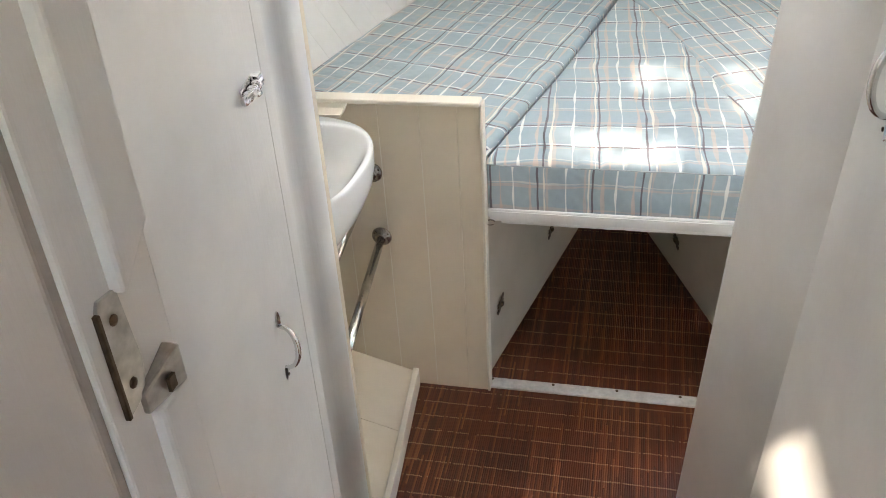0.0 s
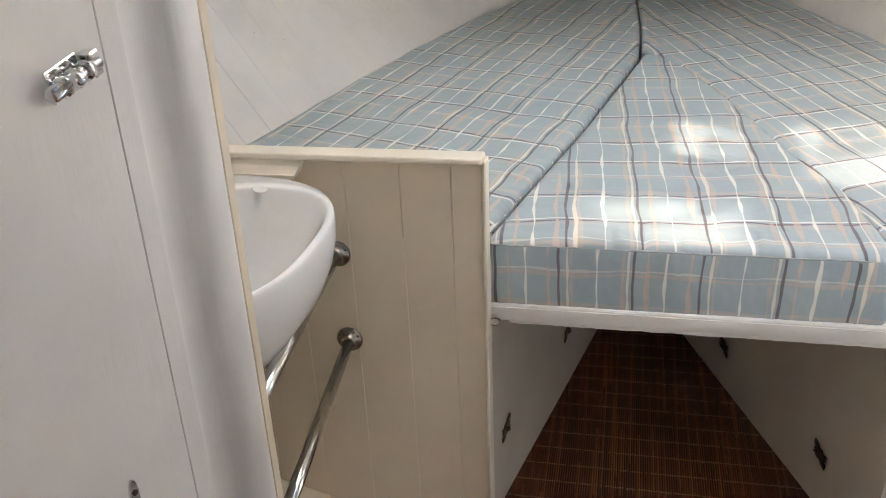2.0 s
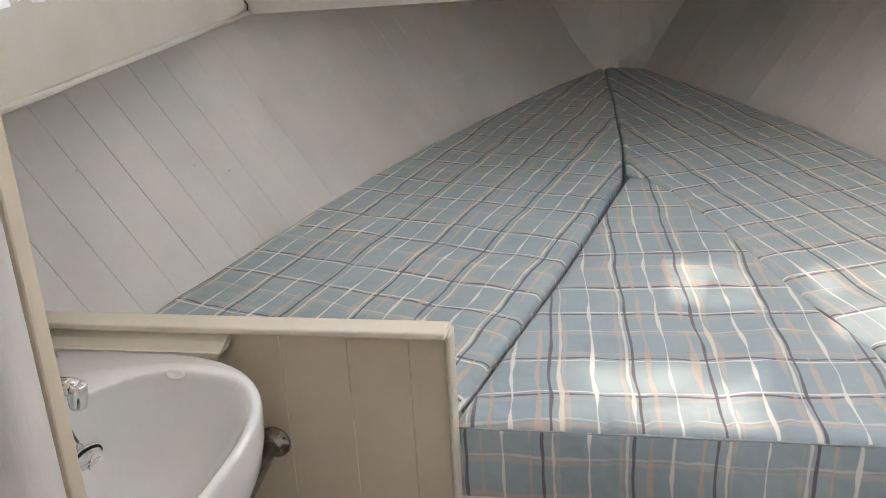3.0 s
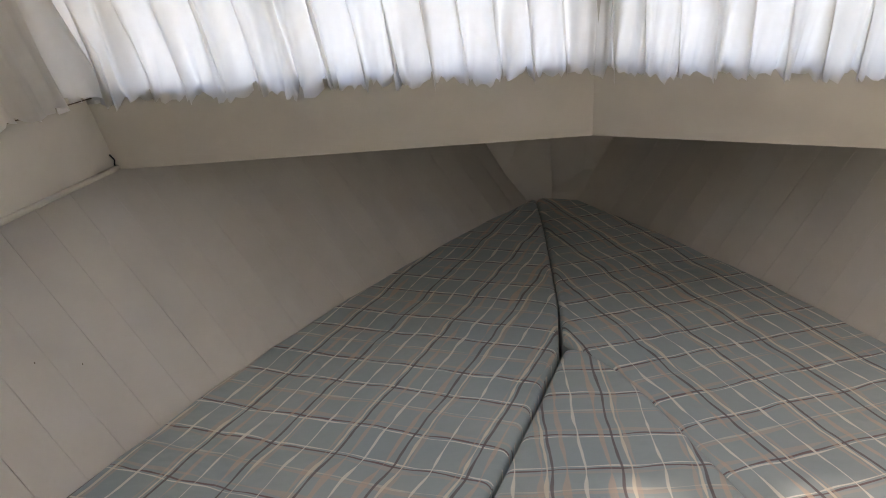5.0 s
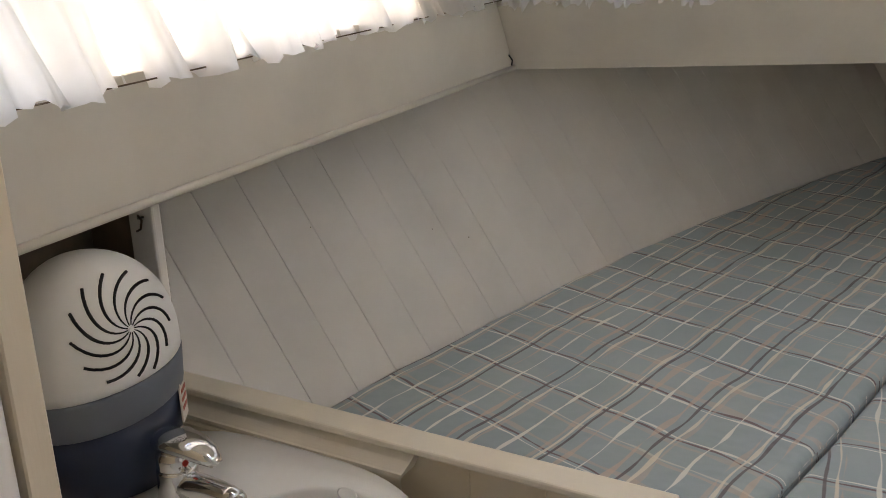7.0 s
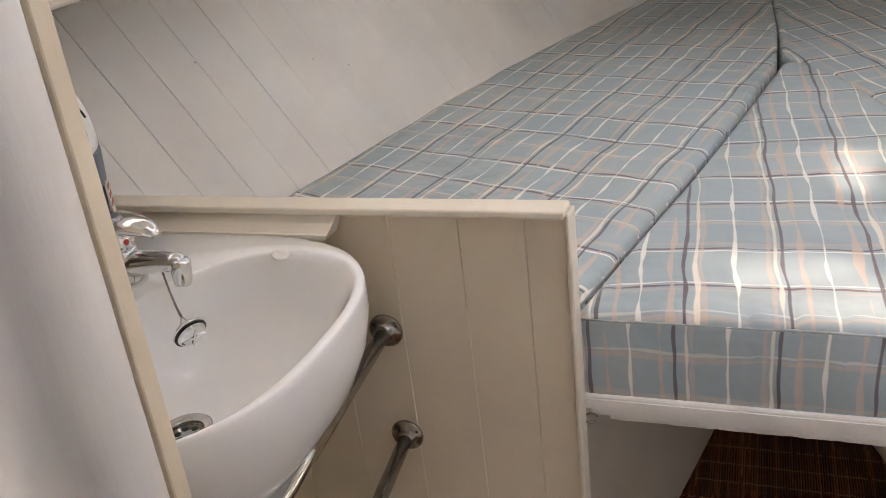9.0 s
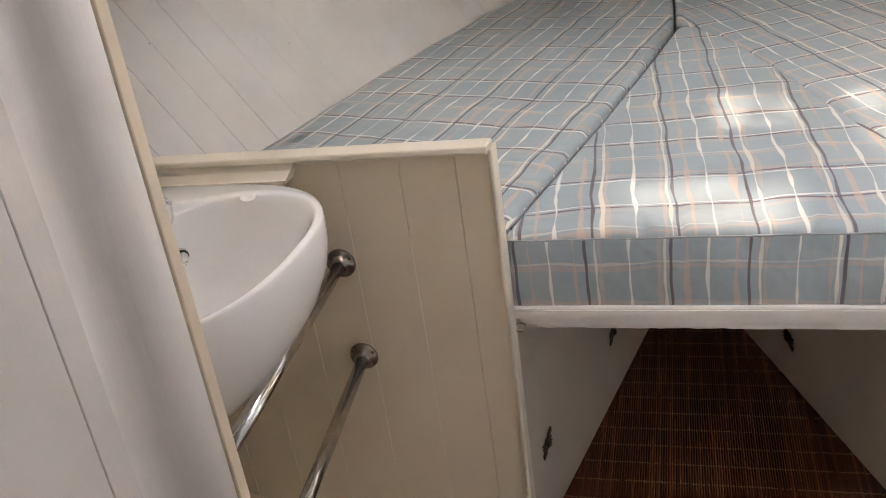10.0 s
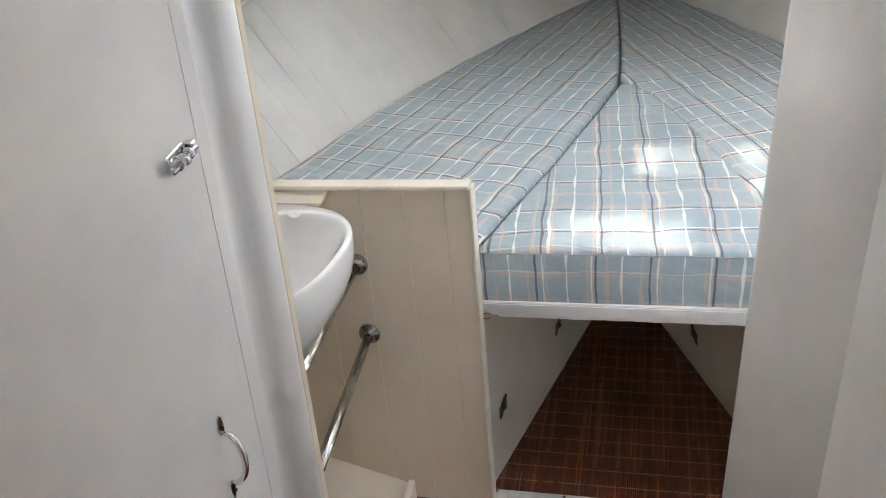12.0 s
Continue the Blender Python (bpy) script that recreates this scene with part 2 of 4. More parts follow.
def shape(bm, f):
    for v in bm.verts:
        v.co = Vector(f(*v.co))
    return bm


def placed(bm, m):
    bmesh.ops.transform(bm, matrix=m, verts=bm.verts[:])
    return bm


def prism(points, z0, z1, bevel=0.0, seg=2):
    """An upright prism on a plan outline."""
    bm = bmesh.new()
    low = [bm.verts.new((x, y, z0)) for x, y in points]
    high = [bm.verts.new((x, y, z1)) for x, y in points]
    bm.faces.new(low[::-1])
    bm.faces.new(high)
    for i in range(len(points)):
        j = (i + 1) % len(points)
        bm.faces.new((low[i], low[j], high[j], high[i]))
    bmesh.ops.recalc_face_normals(bm, faces=bm.faces[:])
    if bevel:
        bmesh.ops.bevel(bm, geom=bm.edges[:], offset=bevel, segments=seg, affect="EDGES", profile=0.5)
    return bm


def lathe(profile, steps=32, caps=True):
    """Turned shape round z from (radius, z) pairs."""
    bm = bmesh.new()
    rings = []
    for r, z in profile:
        rings.append([bm.verts.new((r * math.cos(a), r * math.sin(a), z)) for a in (2 * math.pi * i / steps for i in range(steps))])
    for a, b in zip(rings, rings[1:]):
        for i in range(steps):
            j = (i + 1) % steps
            bm.faces.new((a[i], a[j], b[j], b[i]))
    if caps:
        bm.faces.new(rings[0][::-1])
        bm.faces.new(rings[-1])
    bmesh.ops.recalc_face_normals(bm, faces=bm.faces[:])
    return bm


def tube(points, radius, steps=12, closed=False, radii=None):
    """A round bar swept along points."""
    bm = bmesh.new()
    pts = [Vector(p) for p in points]
    rings = []
    side = None
    for i, p in enumerate(pts):
        if closed:
            t = pts[(i + 1) % len(pts)] - pts[i - 1]
        else:
            t = pts[min(i + 1, len(pts) - 1)] - pts[max(i - 1, 0)]
        t.normalize()
        if side is None:
            side = t.orthogonal().normalized()
        side = (side - t * side.dot(t)).normalized()
        up = t.cross(side)
        r = radii[i] if radii else radius
        rings.append([bm.verts.new(p + r * (math.cos(a) * side + math.sin(a) * up)) for a in (2 * math.pi * k / steps for k in range(steps))])
    pairs = list(zip(rings, rings[1:])) + ([(rings[-1], rings[0])] if closed else [])
    for a, b in pairs:
        for k in range(steps):
            j = (k + 1) % steps
            bm.faces.new((a[k], a[j], b[j], b[k]))
    if not closed:
        bm.faces.new(rings[0][::-1])
        bm.faces.new(rings[-1])
    bmesh.ops.recalc_face_normals(bm, faces=bm.faces[:])
    return bm


def thicken(bm, way):
    """Turn an open sheet into a closed board by a shift along way."""
    faces = bm.faces[:]
    rim = [e for e in bm.edges if len(e.link_faces) == 1]
    twin = {v: bm.verts.new(v.co + Vector(way)) for v in bm.verts[:]}
    for f in faces:
        bm.faces.new([twin[v] for v in reversed(f.verts)])
    for e in rim:
        a, b = e.verts
        bm.faces.new((a, b, twin[b], twin[a]))
    bmesh.ops.recalc_face_normals(bm, faces=bm.faces[:])
    return bm


def structure(name, bm, mat, label, category="wall", smooth=False):
    return tagged(part(name, bm, mat, None, "", smooth), label, category, "", "structure")


# ---- the shape of the hull ----
RISE = 0.10          # the bunk rises towards the bow


def bunk(y):
    return 0.69 + RISE * (y - 1.70)


EDGE = np.polyfit([1.60, 2.054, 2.509, 2.641, 2.978, 3.178, 3.465, 3.66, 3.93], [-0.872, -0.747, -0.602, -0.555, -0.419, -0.330, -0.176, -0.066, 0.095], 4)
MID = 0.15
FLARE = 0.66


def port(y):
    return float(np.polyval(EDGE, y))


def starboard(y):
    return 2 * MID - port(y)


def hull_x(y, z, side):
    e = port(y) - FLARE * (z - bunk(y))
    return e if side < 0 else 2 * MID - e


# ---- floor and ground ----
structure("water", box(-400, 400, -400, 400, -0.95, -0.9), WATER, "dark still harbour water round the boat", "water")
floor = structure("floor", prism([(-0.95, -1.9), (1.7, -1.9), (1.7, 1.70), (-0.95, 1.70)], -0.04, 0.0), BAMBOO, "red-brown woven cane matting on the cabin sole", "floor")
tread = prism([(-0.30, 1.70), (0.80, 1.70), (0.45, 2.75), (-0.02, 2.75)], -0.04, 0.0)
shape(tread, lambda x, y, z: (x, y, z + 0.08 * (y - 1.70)))
structure("floor_forward", tread, BAMBOO, "red-brown woven cane matting in the footwell under the bunk", "floor")
strip = thing("threshold_strip", "white-painted metal threshold strip screwed across the matting", "strip", "", "structure")
part("strip", box(-0.130, 0.60, 1.668, 1.708, 0.0, 0.007, 0.002), ALU, strip)
for x in (-0.118, 0.052, 0.225, 0.392, 0.56):
    part("screw", placed(lathe([(0.0042, 0), (0.0042, 0.0012), (0.002, 0.0018)], 10), pose(x, 1.70 if x < 0 else 1.699, 0.007)), BRONZE, strip)

# ---- cream half bulkhead beside the basin ----
bulk = thing("half_bulkhead", "cream tongue-and-groove half bulkhead with a capping rail", "bulkhead", "", "structure")
part("backing", box(-0.98, -0.124, 1.672, 1.684, 0.0, 0.845), CREAM, bulk)
xs = [-0.98, -0.86, -0.765, -0.67, -0.57, -0.468, -0.367, -0.267, -0.177, -0.124]
for a, b in zip(xs, xs[1:]):
    part("board", box(a + 0.0003, b - 0.0003, 1.660, 1.674, 0.0, 0.845, 0.0009, 1), CREAM, bulk)
for x, top in ((-0.468, 0.80), (-0.367, 0.74), (-0.267, 0.70)):
    part("bead", box(x - 0.0010, x + 0.0010, 1.6590, 1.6606, 0.02, top, 0.0005, 1), CREAMTRIM, bulk, "thin pale raised strip along the lower joint")
part("edge_board", box(-0.1235, -0.1165, 1.6535, 1.690, 0.0, 0.8445, 0.002, 1), CREAMTRIM, bulk)
part("cap_rail", box(-0.99, -0.120, 1.636, 1.680, 0.8445, 0.8555, 0.003, 2), CREAMTRIM, bulk, "cream capping rail with worn edges")
part("moulding", box(-0.98, -0.125, 1.654, 1.6605, 0.836, 0.8445, 0.002, 2), CREAM, bulk)
batten = bmesh.new()
prof = [(1.660, 0.8445), (1.645, 0.8445), (1.643, 0.841), (1.638, 0.833), (1.628, 0.8215), (1.6255, 0.8200), (1.6255, 0.8140), (1.660, 0.8140)]
va = [batten.verts.new((-0.98, y, z)) for y, z in prof]
vb = [batten.verts.new((-0.432 - (0.8445 - z) * 0.45, y, z)) for y, z in prof]
batten.faces.new(va)
batten.faces.new(vb[::-1])
for i in range(len(prof)):
    j = (i + 1) % len(prof)
    batten.faces.new((va[i], vb[i], vb[j], va[j]))
bmesh.ops.recalc_face_normals(batten, faces=batten.faces[:])
part("batten", batten, CREAMTRIM, bulk, "moulded cream batten above the basin")

# ---- platform under the basin ----
plat = thing("platform", "cream-painted boarded platform with a raised edge strip", "platform", "", "structure")


def plat_edge(y):
    return -0.333 + (1.66 - y) * 0.088


ys = [1.06, 1.42, 1.66]
for a, b in zip(ys, ys[1:]):
    bm = prism([(-0.98, a + 0.0003), (plat_edge(a), a + 0.0003), (plat_edge(b), b - 0.0003), (-0.98, b - 0.0003)], -0.02, 0.0, 0.0006, 1)
    shape(bm, lambda x, y, z: (x, y, z + 0.045 + 0.30 * (plat_edge(y) - x)))
    part("board", bm, CREAM, plat)
bm = prism([(plat_edge(1.06), 1.06), (plat_edge(1.06) + 0.017, 1.06), (plat_edge(1.66) + 0.017, 1.655), (plat_edge(1.66), 1.655)], 0.0, 0.060, 0.003, 2)
part("edge_strip", bm, CREAMTRIM, plat)

# ---- bunk front, locker sides under the bunk ----
front = thing("bunk_front", "white-painted bunk edge board with a batten under the mattress", "bunk board", "", "structure")
part("lip", box(-0.124, 1.25, 1.692, 1.712, 0.537, 0.557, 0.002, 1), WHITE, front)
part("board", box(-0.112, 1.25, 1.697, 1.715, 0.521, 0.537, 0.002, 1), WHITE, front)
rag = bmesh.new()
rag_rows = []
for i in range(141):
    x = -0.085 + 1.335 * i / 140
    low = 0.5130 + 0.0016 * noise.noise(Vector((x * 55, 0, 2.0))) + 0.0012 * noise.noise(Vector((x * 17, 4.0, 0)))
    rag_rows.append([rag.verts.new((x, y, z)) for y, z in ((1.701, 0.5212), (1.701, low + 0.001), (1.703, low), (1.716, low), (1.716, 0.5212))])
for r0, r1 in zip(rag_rows, rag_rows[1:]):
    for k in range(5):
        rag.faces.new((r0[k], r0[(k + 1) % 5], r1[(k + 1) % 5], r1[k]))
rag.faces.new(rag_rows[0])
rag.faces.new(rag_rows[-1][::-1])
bmesh.ops.recalc_face_normals(rag, faces=rag.faces[:])
part("lower_batten", rag, WHITE, front, "thin batten with a ragged paint edge")
deckb = prism([(-0.80, 1.69), (1.10, 1.69), (0.66, 3.2), (0.20, 3.93), (0.08, 3.93), (-0.36, 3.2)], 0.0, 0.015)
shape(deckb, lambda x, y, z: (x, y, bunk(y) - 0.152 + z))
structure("bunk_base", deckb, WHITE, "white-painted plywood bunk base", "bunk base")


def locker_side(name, x0, y0, x1, y1, side):
    d = Vector((x1 - x0, y1 - y0)).normalized()
    nrm = Vector((-d.y, d.x)) * (0.014 * side)
    bm = prism([(x0, y0), (x1, y1), (x1 + nrm.x, y1 + nrm.y), (x0 + nrm.x, y0 + nrm.y)], -0.03, 0.0)
    for v in bm.verts:
        v.co.z = (bunk(v.co.y) - 0.15) if v.co.z > -0.01 else -0.03
    return structure(name, bm, LOCKERW, "cream-white painted plywood locker side under the bunk", "locker side")


locker_side("locker_side_port", -0.136, 1.705, 0.130, 2.72, 1)
locker_side("locker_side_starboard", 0.618, 1.705, 0.192, 2.72, -1)
structure("locker_end", box(0.09, 0.27, 2.71, 2.73, 0, 0.66), WHITE, "white-painted plywood end of the footwell", "locker end")


def vent_catch(at, ang, s=1.0, tilt=14, skew=0.45):
    """A cut-out catch: a diamond with waisted tips on a small plate."""
    v = thing("locker_catch", "small dark bronze cut-out catch on the locker side", "catch", "locker catches")
    out = [(0, 0.030), (0.008, 0.020), (0.005, 0.014), (0.015, 0.010), (0.012, 0.004), (0.024, 0.0)]
    pts = out + [(x, -z) for x, z in out[::-1][1:]] + [(-x, -z) for x, z in out[1:]] + [(-x, z) for x, z in out[::-1][1:-1]]
    part("plate", placed(prism([((x + skew * z) * s, z * s) for x, z in pts], 0, 0.003), pose(0, 0, 0, 90, 0, 0)), BRONZE, v)
    part("knob", placed(lathe([(0.006 * s, 0), (0.006 * s, 0.006), (0.004 * s, 0.008)], 12), pose(0, -0.002, 0, 90, 0, 0)), BRONZE, v)
    v.matrix_basis = pose(*at, 0, tilt, ang)
    return v


pang = math.degrees(math.atan2(1.015, 0.266))
sang = math.degrees(math.atan2(1.015, -0.426))


def on_port(y):
    return -0.136 + (y - 1.705) * 0.266 / 1.015


def on_star(y):
    return 0.618 - (y - 1.705) * 0.426 / 1.015


vent_catch((on_port(1.80) + 0.003, 1.80, 0.196), pang)
vent_catch((on_port(2.187) + 0.003, 2.187, 0.216), pang)
vent_catch((on_star(2.262) - 0.003, 2.262, 0.160), 180 + sang, 1.0, -14, -0.45)
vent_catch((on_star(1.880) - 0.003, 1.880, 0.143), 180 + sang, 1.0, -14, -0.45)

# ---- mattress cushions ----
THICK = 0.136


def cushion(name, outline, angle, origin, label, gathers=()):
    """A foam cushion with rounded, slightly lumpy faces; UV in metres along its own weave."""
    th = thing(name, label, "cushion", "bunk cushions")
    bm = prism(outline, -THICK, 0.0)
    bmesh.ops.bevel(bm, geom=[e for e in bm.edges], offset=0.016, segments=4, affect="EDGES", profile=0.5)
    x_lo, x_hi = min(p[0] for p in outline), max(p[0] for p in outline)
    y_lo, y_hi = min(p[1] for p in outline), max(p[1] for p in outline)

    def cut(axis, at, faces):
        no = Vector((1, 0, 0)) if axis == 0 else Vector((0, 1, 0))
        geom = faces + list({e for f in faces for e in f.edges}) + list({v for f in faces for v in f.verts})
        bmesh.ops.bisect_plane(bm, geom=geom, dist=1e-5, plane_co=no * at, plane_no=no)

    for axis, lo, hi in ((0, x_lo, x_hi), (1, y_lo, y_hi)):
        k = lo + 0.035
        while k < hi - 0.01:
            cut(axis, k, bm.faces[:])
            k += 0.035
    if gathers:
        for y in (1.712, 1.722, 1.735, 1.752):
            cut(1, y, bm.faces[:])
        for g in gathers:
            for d in (-0.016, -0.009, -0.005, 0.0, 0.005, 0.009, 0.016):
                cut(0, g + d, [f for f in bm.faces if f.calc_center_median().y < 1.77 and f.calc_center_median().z > -0.06])
    ca, sa = math.cos(radians(angle)), math.sin(radians(angle))
    uvl = bm.loops.layers.uv.new("UVMap")
    bm.normal_update()
    for f in bm.faces:
        nz = abs(f.normal.z)
        t = Vector((-f.normal.y, f.normal.x, 0))
        flat = nz > 0.45 or t.length < 1e-4
        t = t.normalized() if not flat else t
        for lp in f.loops:
            p = lp.vert.co - Vector((*origin, 0))
            if flat:
                lp[uvl].uv = (p.x * ca + p.y * sa, -p.x * sa + p.y * ca)
            else:
                lp[uvl].uv = (p.x * ca + p.y * sa + 0.012 if f.normal.y < -0.7 else p.dot(t), p.z + 0.258)
    for v in bm.verts:
        x, y, z = v.co
        top = min(1.0, max(0.0, 1 + z / 0.03))
        v.co.z += top * (0.0035 * noise.noise(Vector((x * 6, y * 6, 3.1))) + 0.002 * noise.noise(Vector((x * 17, y * 13, 7.7))))
        v.co.y -= (1 - top) * 0.003 * noise.noise(Vector((x * 9, 5.0, z * 14)))
        for k, g in enumerate(gathers):
            fall = math.exp(-((x - g) / 0.0055) ** 2) * math.exp(-max(0.0, y - 1.705) / (0.012 + 0.010 * (k % 3)))
            rise = math.exp(-((x - g - 0.013) / 0.010) ** 2) * math.exp(-((y - 1.725) / 0.022) ** 2)
            v.co.z += top * (0.0032 * rise - 0.0048 * fall)
    shape(bm, lambda x, y, z: (x, y, bunk(y) + z - 0.006 * max(0.0, 1 - (y - 1.70) / 0.12)))
    part("cover", bm, PLAID, th, "pale blue plaid cotton cover", True)
    n = len(outline)
    # piping a little inside the outline, top and bottom
    for z in (-0.010, -THICK + 0.006):
        ring = []
        cx, cy = sum(p[0] for p in outline) / n, sum(p[1] for p in outline) / n
        for i in range(n):
            a, b = Vector(outline[i]), Vector(outline[(i + 1) % n])
            steps = max(1, int((b - a).length / 0.05))
            for k in range(steps):
                p = a.lerp(b, k / steps)
                q = p + (Vector((cx, cy)) - p).normalized() * 0.0025
                ring.append((q.x, q.y, bunk(q.y) + z - 0.006 + 0.0006 * math.sin(40 * q.x + 23 * q.y)))
        part("piping", tube(ring, 0.0021, 6, True), PIPING, th, "", True)
    return th


inner = [(-0.128, 1.722), (-0.015, 2.106), (0.075, 2.45), (0.139, 2.735), (0.143, 3.0), (0.118, 3.55), (0.092, 3.915)]
hull_p = [(port(y) + 0.004, y) for y in np.linspace(3.86, 1.722, 12)]
cushion("port_cushion", inner + hull_p, -16.3, (-0.284, 2.293), "pale blue plaid bunk cushion along the port hull side")
seam = [(0.556, 1.722), (0.511, 1.938), (0.457, 2.05), (0.386, 2.263), (0.340, 2.402), (0.264, 2.602), (0.192, 2.712)]
right = [(x - 0.005, y) for x, y in seam] + [(0.149, 2.762), (0.1445, 3.0), (0.1195, 3.55), (0.0935, 3.915)]
hull_s = [(starboard(y) - 0.004, y) for y in np.linspace(3.86, 1.722, 12)]
cushion("starboard_cushion", (right + hull_s)[::-1], 21.5, (0.637, 2.228), "pale blue plaid bunk cushion along the starboard hull side")
fill = [(-0.128, 1.697), (0.558, 1.700)] + [(x + 0.005, y) for x, y in seam[1:]] + [(0.150, 2.722), (0.083, 2.45), (-0.007, 2.106)]
cushion("filler_cushion", fill, 3.5, (0.101, 2.244), "pale blue plaid wedge cushion filling the gap of the bunk", (0.028, 0.094, 0.150, 0.208, 0.262, 0.335, 0.41, 0.50))

# ---- hull sides, boarded ----
def hull_side(name, side, label):
    w = thing(name, label, "hull side", "", "structure")
    top, aft = 1.36, 1.676
    back = bmesh.new()
    rows = []
    yy = np.linspace(aft, 3.98, 22)
    for y in yy:
        y = float(y)
        rows.append([back.verts.new((hull_x(y, z, side) + side * 0.012, y, z)) for z in (0.0, bunk(y), top)])
    for a, b in zip(rows, rows[1:]):
        for k in range(2):
            back.faces.new((a[k], a[k + 1], b[k + 1], b[k]))
    thicken(back, (0.03 * side, 0, 0))
    part("backing", back, GROOVEW, w)
    rng = random.Random(4)
    step = 0.0868
    y = 1.805 - 2 * step
    while y < 3.92:
        y0, y1 = max(y, 1.678) + 0.0002, y + step - 0.0002
        bm = bmesh.new()
        open_joint = 0.75 if y < 2.12 else 0.06
        y0, y1 = y0 + 0.00025 * open_joint, y1 - 0.00025 * open_joint
        g = (0.0006 + 0.0012 * rng.random()) * (0.4 + open_joint)
        sec = [(y0, 0.010), (y0, g), (y0 + 0.0016, 0.0), (y1 - 0.0016, 0.0), (y1, g), (y1, 0.010)]
        zs = [0.30, 0.70, 1.0, top]
        rings = [[bm.verts.new((hull_x(a, z, side) + side * d, a, z)) for a, d in sec] for z in zs]
        for r0, r1 in zip(rings, rings[1:]):
            for k in range(len(sec) - 1):
                bm.faces.new((r0[k], r0[k + 1], r1[k + 1], r1[k]))
        bmesh.ops.recalc_face_normals(bm, faces=bm.faces[:])
        part("board", bm, HULLW, w)
        y += step
    return w


hull_side("wall_port", -1, "white-painted tongue-and-groove port hull side, flared outwards")
hull_side("wall_starboard", 1, "white-painted tongue-and-groove starboard hull side, flared outwards")

stem = bmesh.new()
zz = (0.75, 0.93, 1.36)
ring = []
for z in zz:
    g = (z - 0.93)
    half = 0.19 + 1.05 * max(g, -0.05)
    ring.append([stem.verts.new((MID - half, 3.85 + 0.05 * g, z)), stem.verts.new((MID, 3.90 + 0.06 * g, z)), stem.verts.new((MID + half, 3.85 + 0.05 * g, z))])
for a, b in zip(ring, ring[1:]):
    for k in range(2):
        stem.faces.new((a[k], a[k + 1], b[k + 1], b[k]))
thicken(stem, (0, 0.02, 0))
structure("stem_panel", stem, HULLW, "white-painted panel across the stem at the bow", "panel")

# ---- coaming, deck and cabin trunk ----
PORT_C = Vector((-0.757, 2.632, 1.225))
MID_C = Vector((0.225, 2.885, 1.229))
STAR_C = Vector((1.135, 2.62, 1.178))
RAKE = 0.60
SIDE_RISE = 0.077


def side_z(y):
    return 1.225 + SIDE_RISE * (y - 2.632)


def slab(a, b, c, d, thick, nrm):
    """A four-cornered board of even thickness."""
    bm = bmesh.new()
    q = [Vector(p) for p in (a, b, c, d)]
    o = Vector(nrm).normalized() * thick
    v = [bm.verts.new(p) for p in q] + [bm.verts.new(p + o) for p in q]
    for f in ((0, 1, 2, 3), (7, 6, 5, 4), (0, 4, 5, 1), (1, 5, 6, 2), (2, 6, 7, 3), (3, 7, 4, 0)):
        bm.faces.new([v[i] for i in f])
    bmesh.ops.recalc_face_normals(bm, faces=bm.faces[:])
    return bm


def up(p, h):
    return Vector((p.x, p.y - RAKE * h, p.z + h))


H = 0.160
ROOF = 1.80
for nm, a, b in (("coaming_front_port", PORT_C, MID_C), ("coaming_front_starboard", MID_C, STAR_C)):
    structure(nm, slab(a, b, up(b, H), up(a, H), 0.035, (0, 1, RAKE)), DECKW, "white-painted raked coaming board under the front windows", "coaming")
SY0 = -1.2
pa, pb = Vector((-0.757, SY0, side_z(SY0))), PORT_C.copy()
structure("coaming_port", slab(pa, pb, up(PORT_C, H), pa + Vector((0, 0, 0.14)), 0.035, (-1, 0, 0)), DECKW, "white-painted coaming board under the port window", "coaming")
sa = Vector((1.135, SY0, side_z(SY0)))
structure("coaming_starboard", slab(sa, STAR_C, up(STAR_C, H), sa + Vector((0, 0, 0.14)), 0.035, (1, 0, 0)), DECKW, "white-painted coaming board under the starboard window", "coaming")
bead = tube([(-0.752, 1.0, side_z(1.0) + 0.006), (-0.752, 2.62, side_z(2.62) + 0.006)], 0.006, 8)
structure("coaming_bead", bead, DECKW, "white-painted bead along the foot of the port coaming", "trim", True)
# side decks and foredeck, from outside the coaming to past the hull
deck = bmesh.new()
inn = [Vector((-0.775, -1.9, side_z(-1.9))), Vector((-0.775, 2.60, side_z(2.60))), PORT_C + Vector((-0.02, 0.012, 0)), MID_C + Vector((0, 0.012, 0)), STAR_C + Vector((0.02, 0.012, 0)), Vector((1.15, 2.60, 1.186)), Vector((1.15, -1.9, side_z(-1.9)))]
outp = [Vector((-1.6, -1.9, side_z(-1.9))), Vector((-1.6, 2.60, 1.24)), Vector((-1.3, 3.3, 1.26)), Vector((0.15, 4.5, 1.33)), Vector((1.6, 3.3, 1.26)), Vector((1.9, 2.60, 1.24)), Vector((1.9, -1.9, side_z(-1.9)))]
iv = [deck.verts.new(p + Vector((0, 0, 0.004))) for p in inn]
ov = [deck.verts.new(p) for p in outp]
for k in range(6):
    deck.faces.new((iv[k], iv[k + 1], ov[k + 1], ov[k]))
thicken(deck, (0, 0, 0.035))
structure("foredeck", deck, DECKW, "white-painted underside of the foredeck and side decks", "deck")


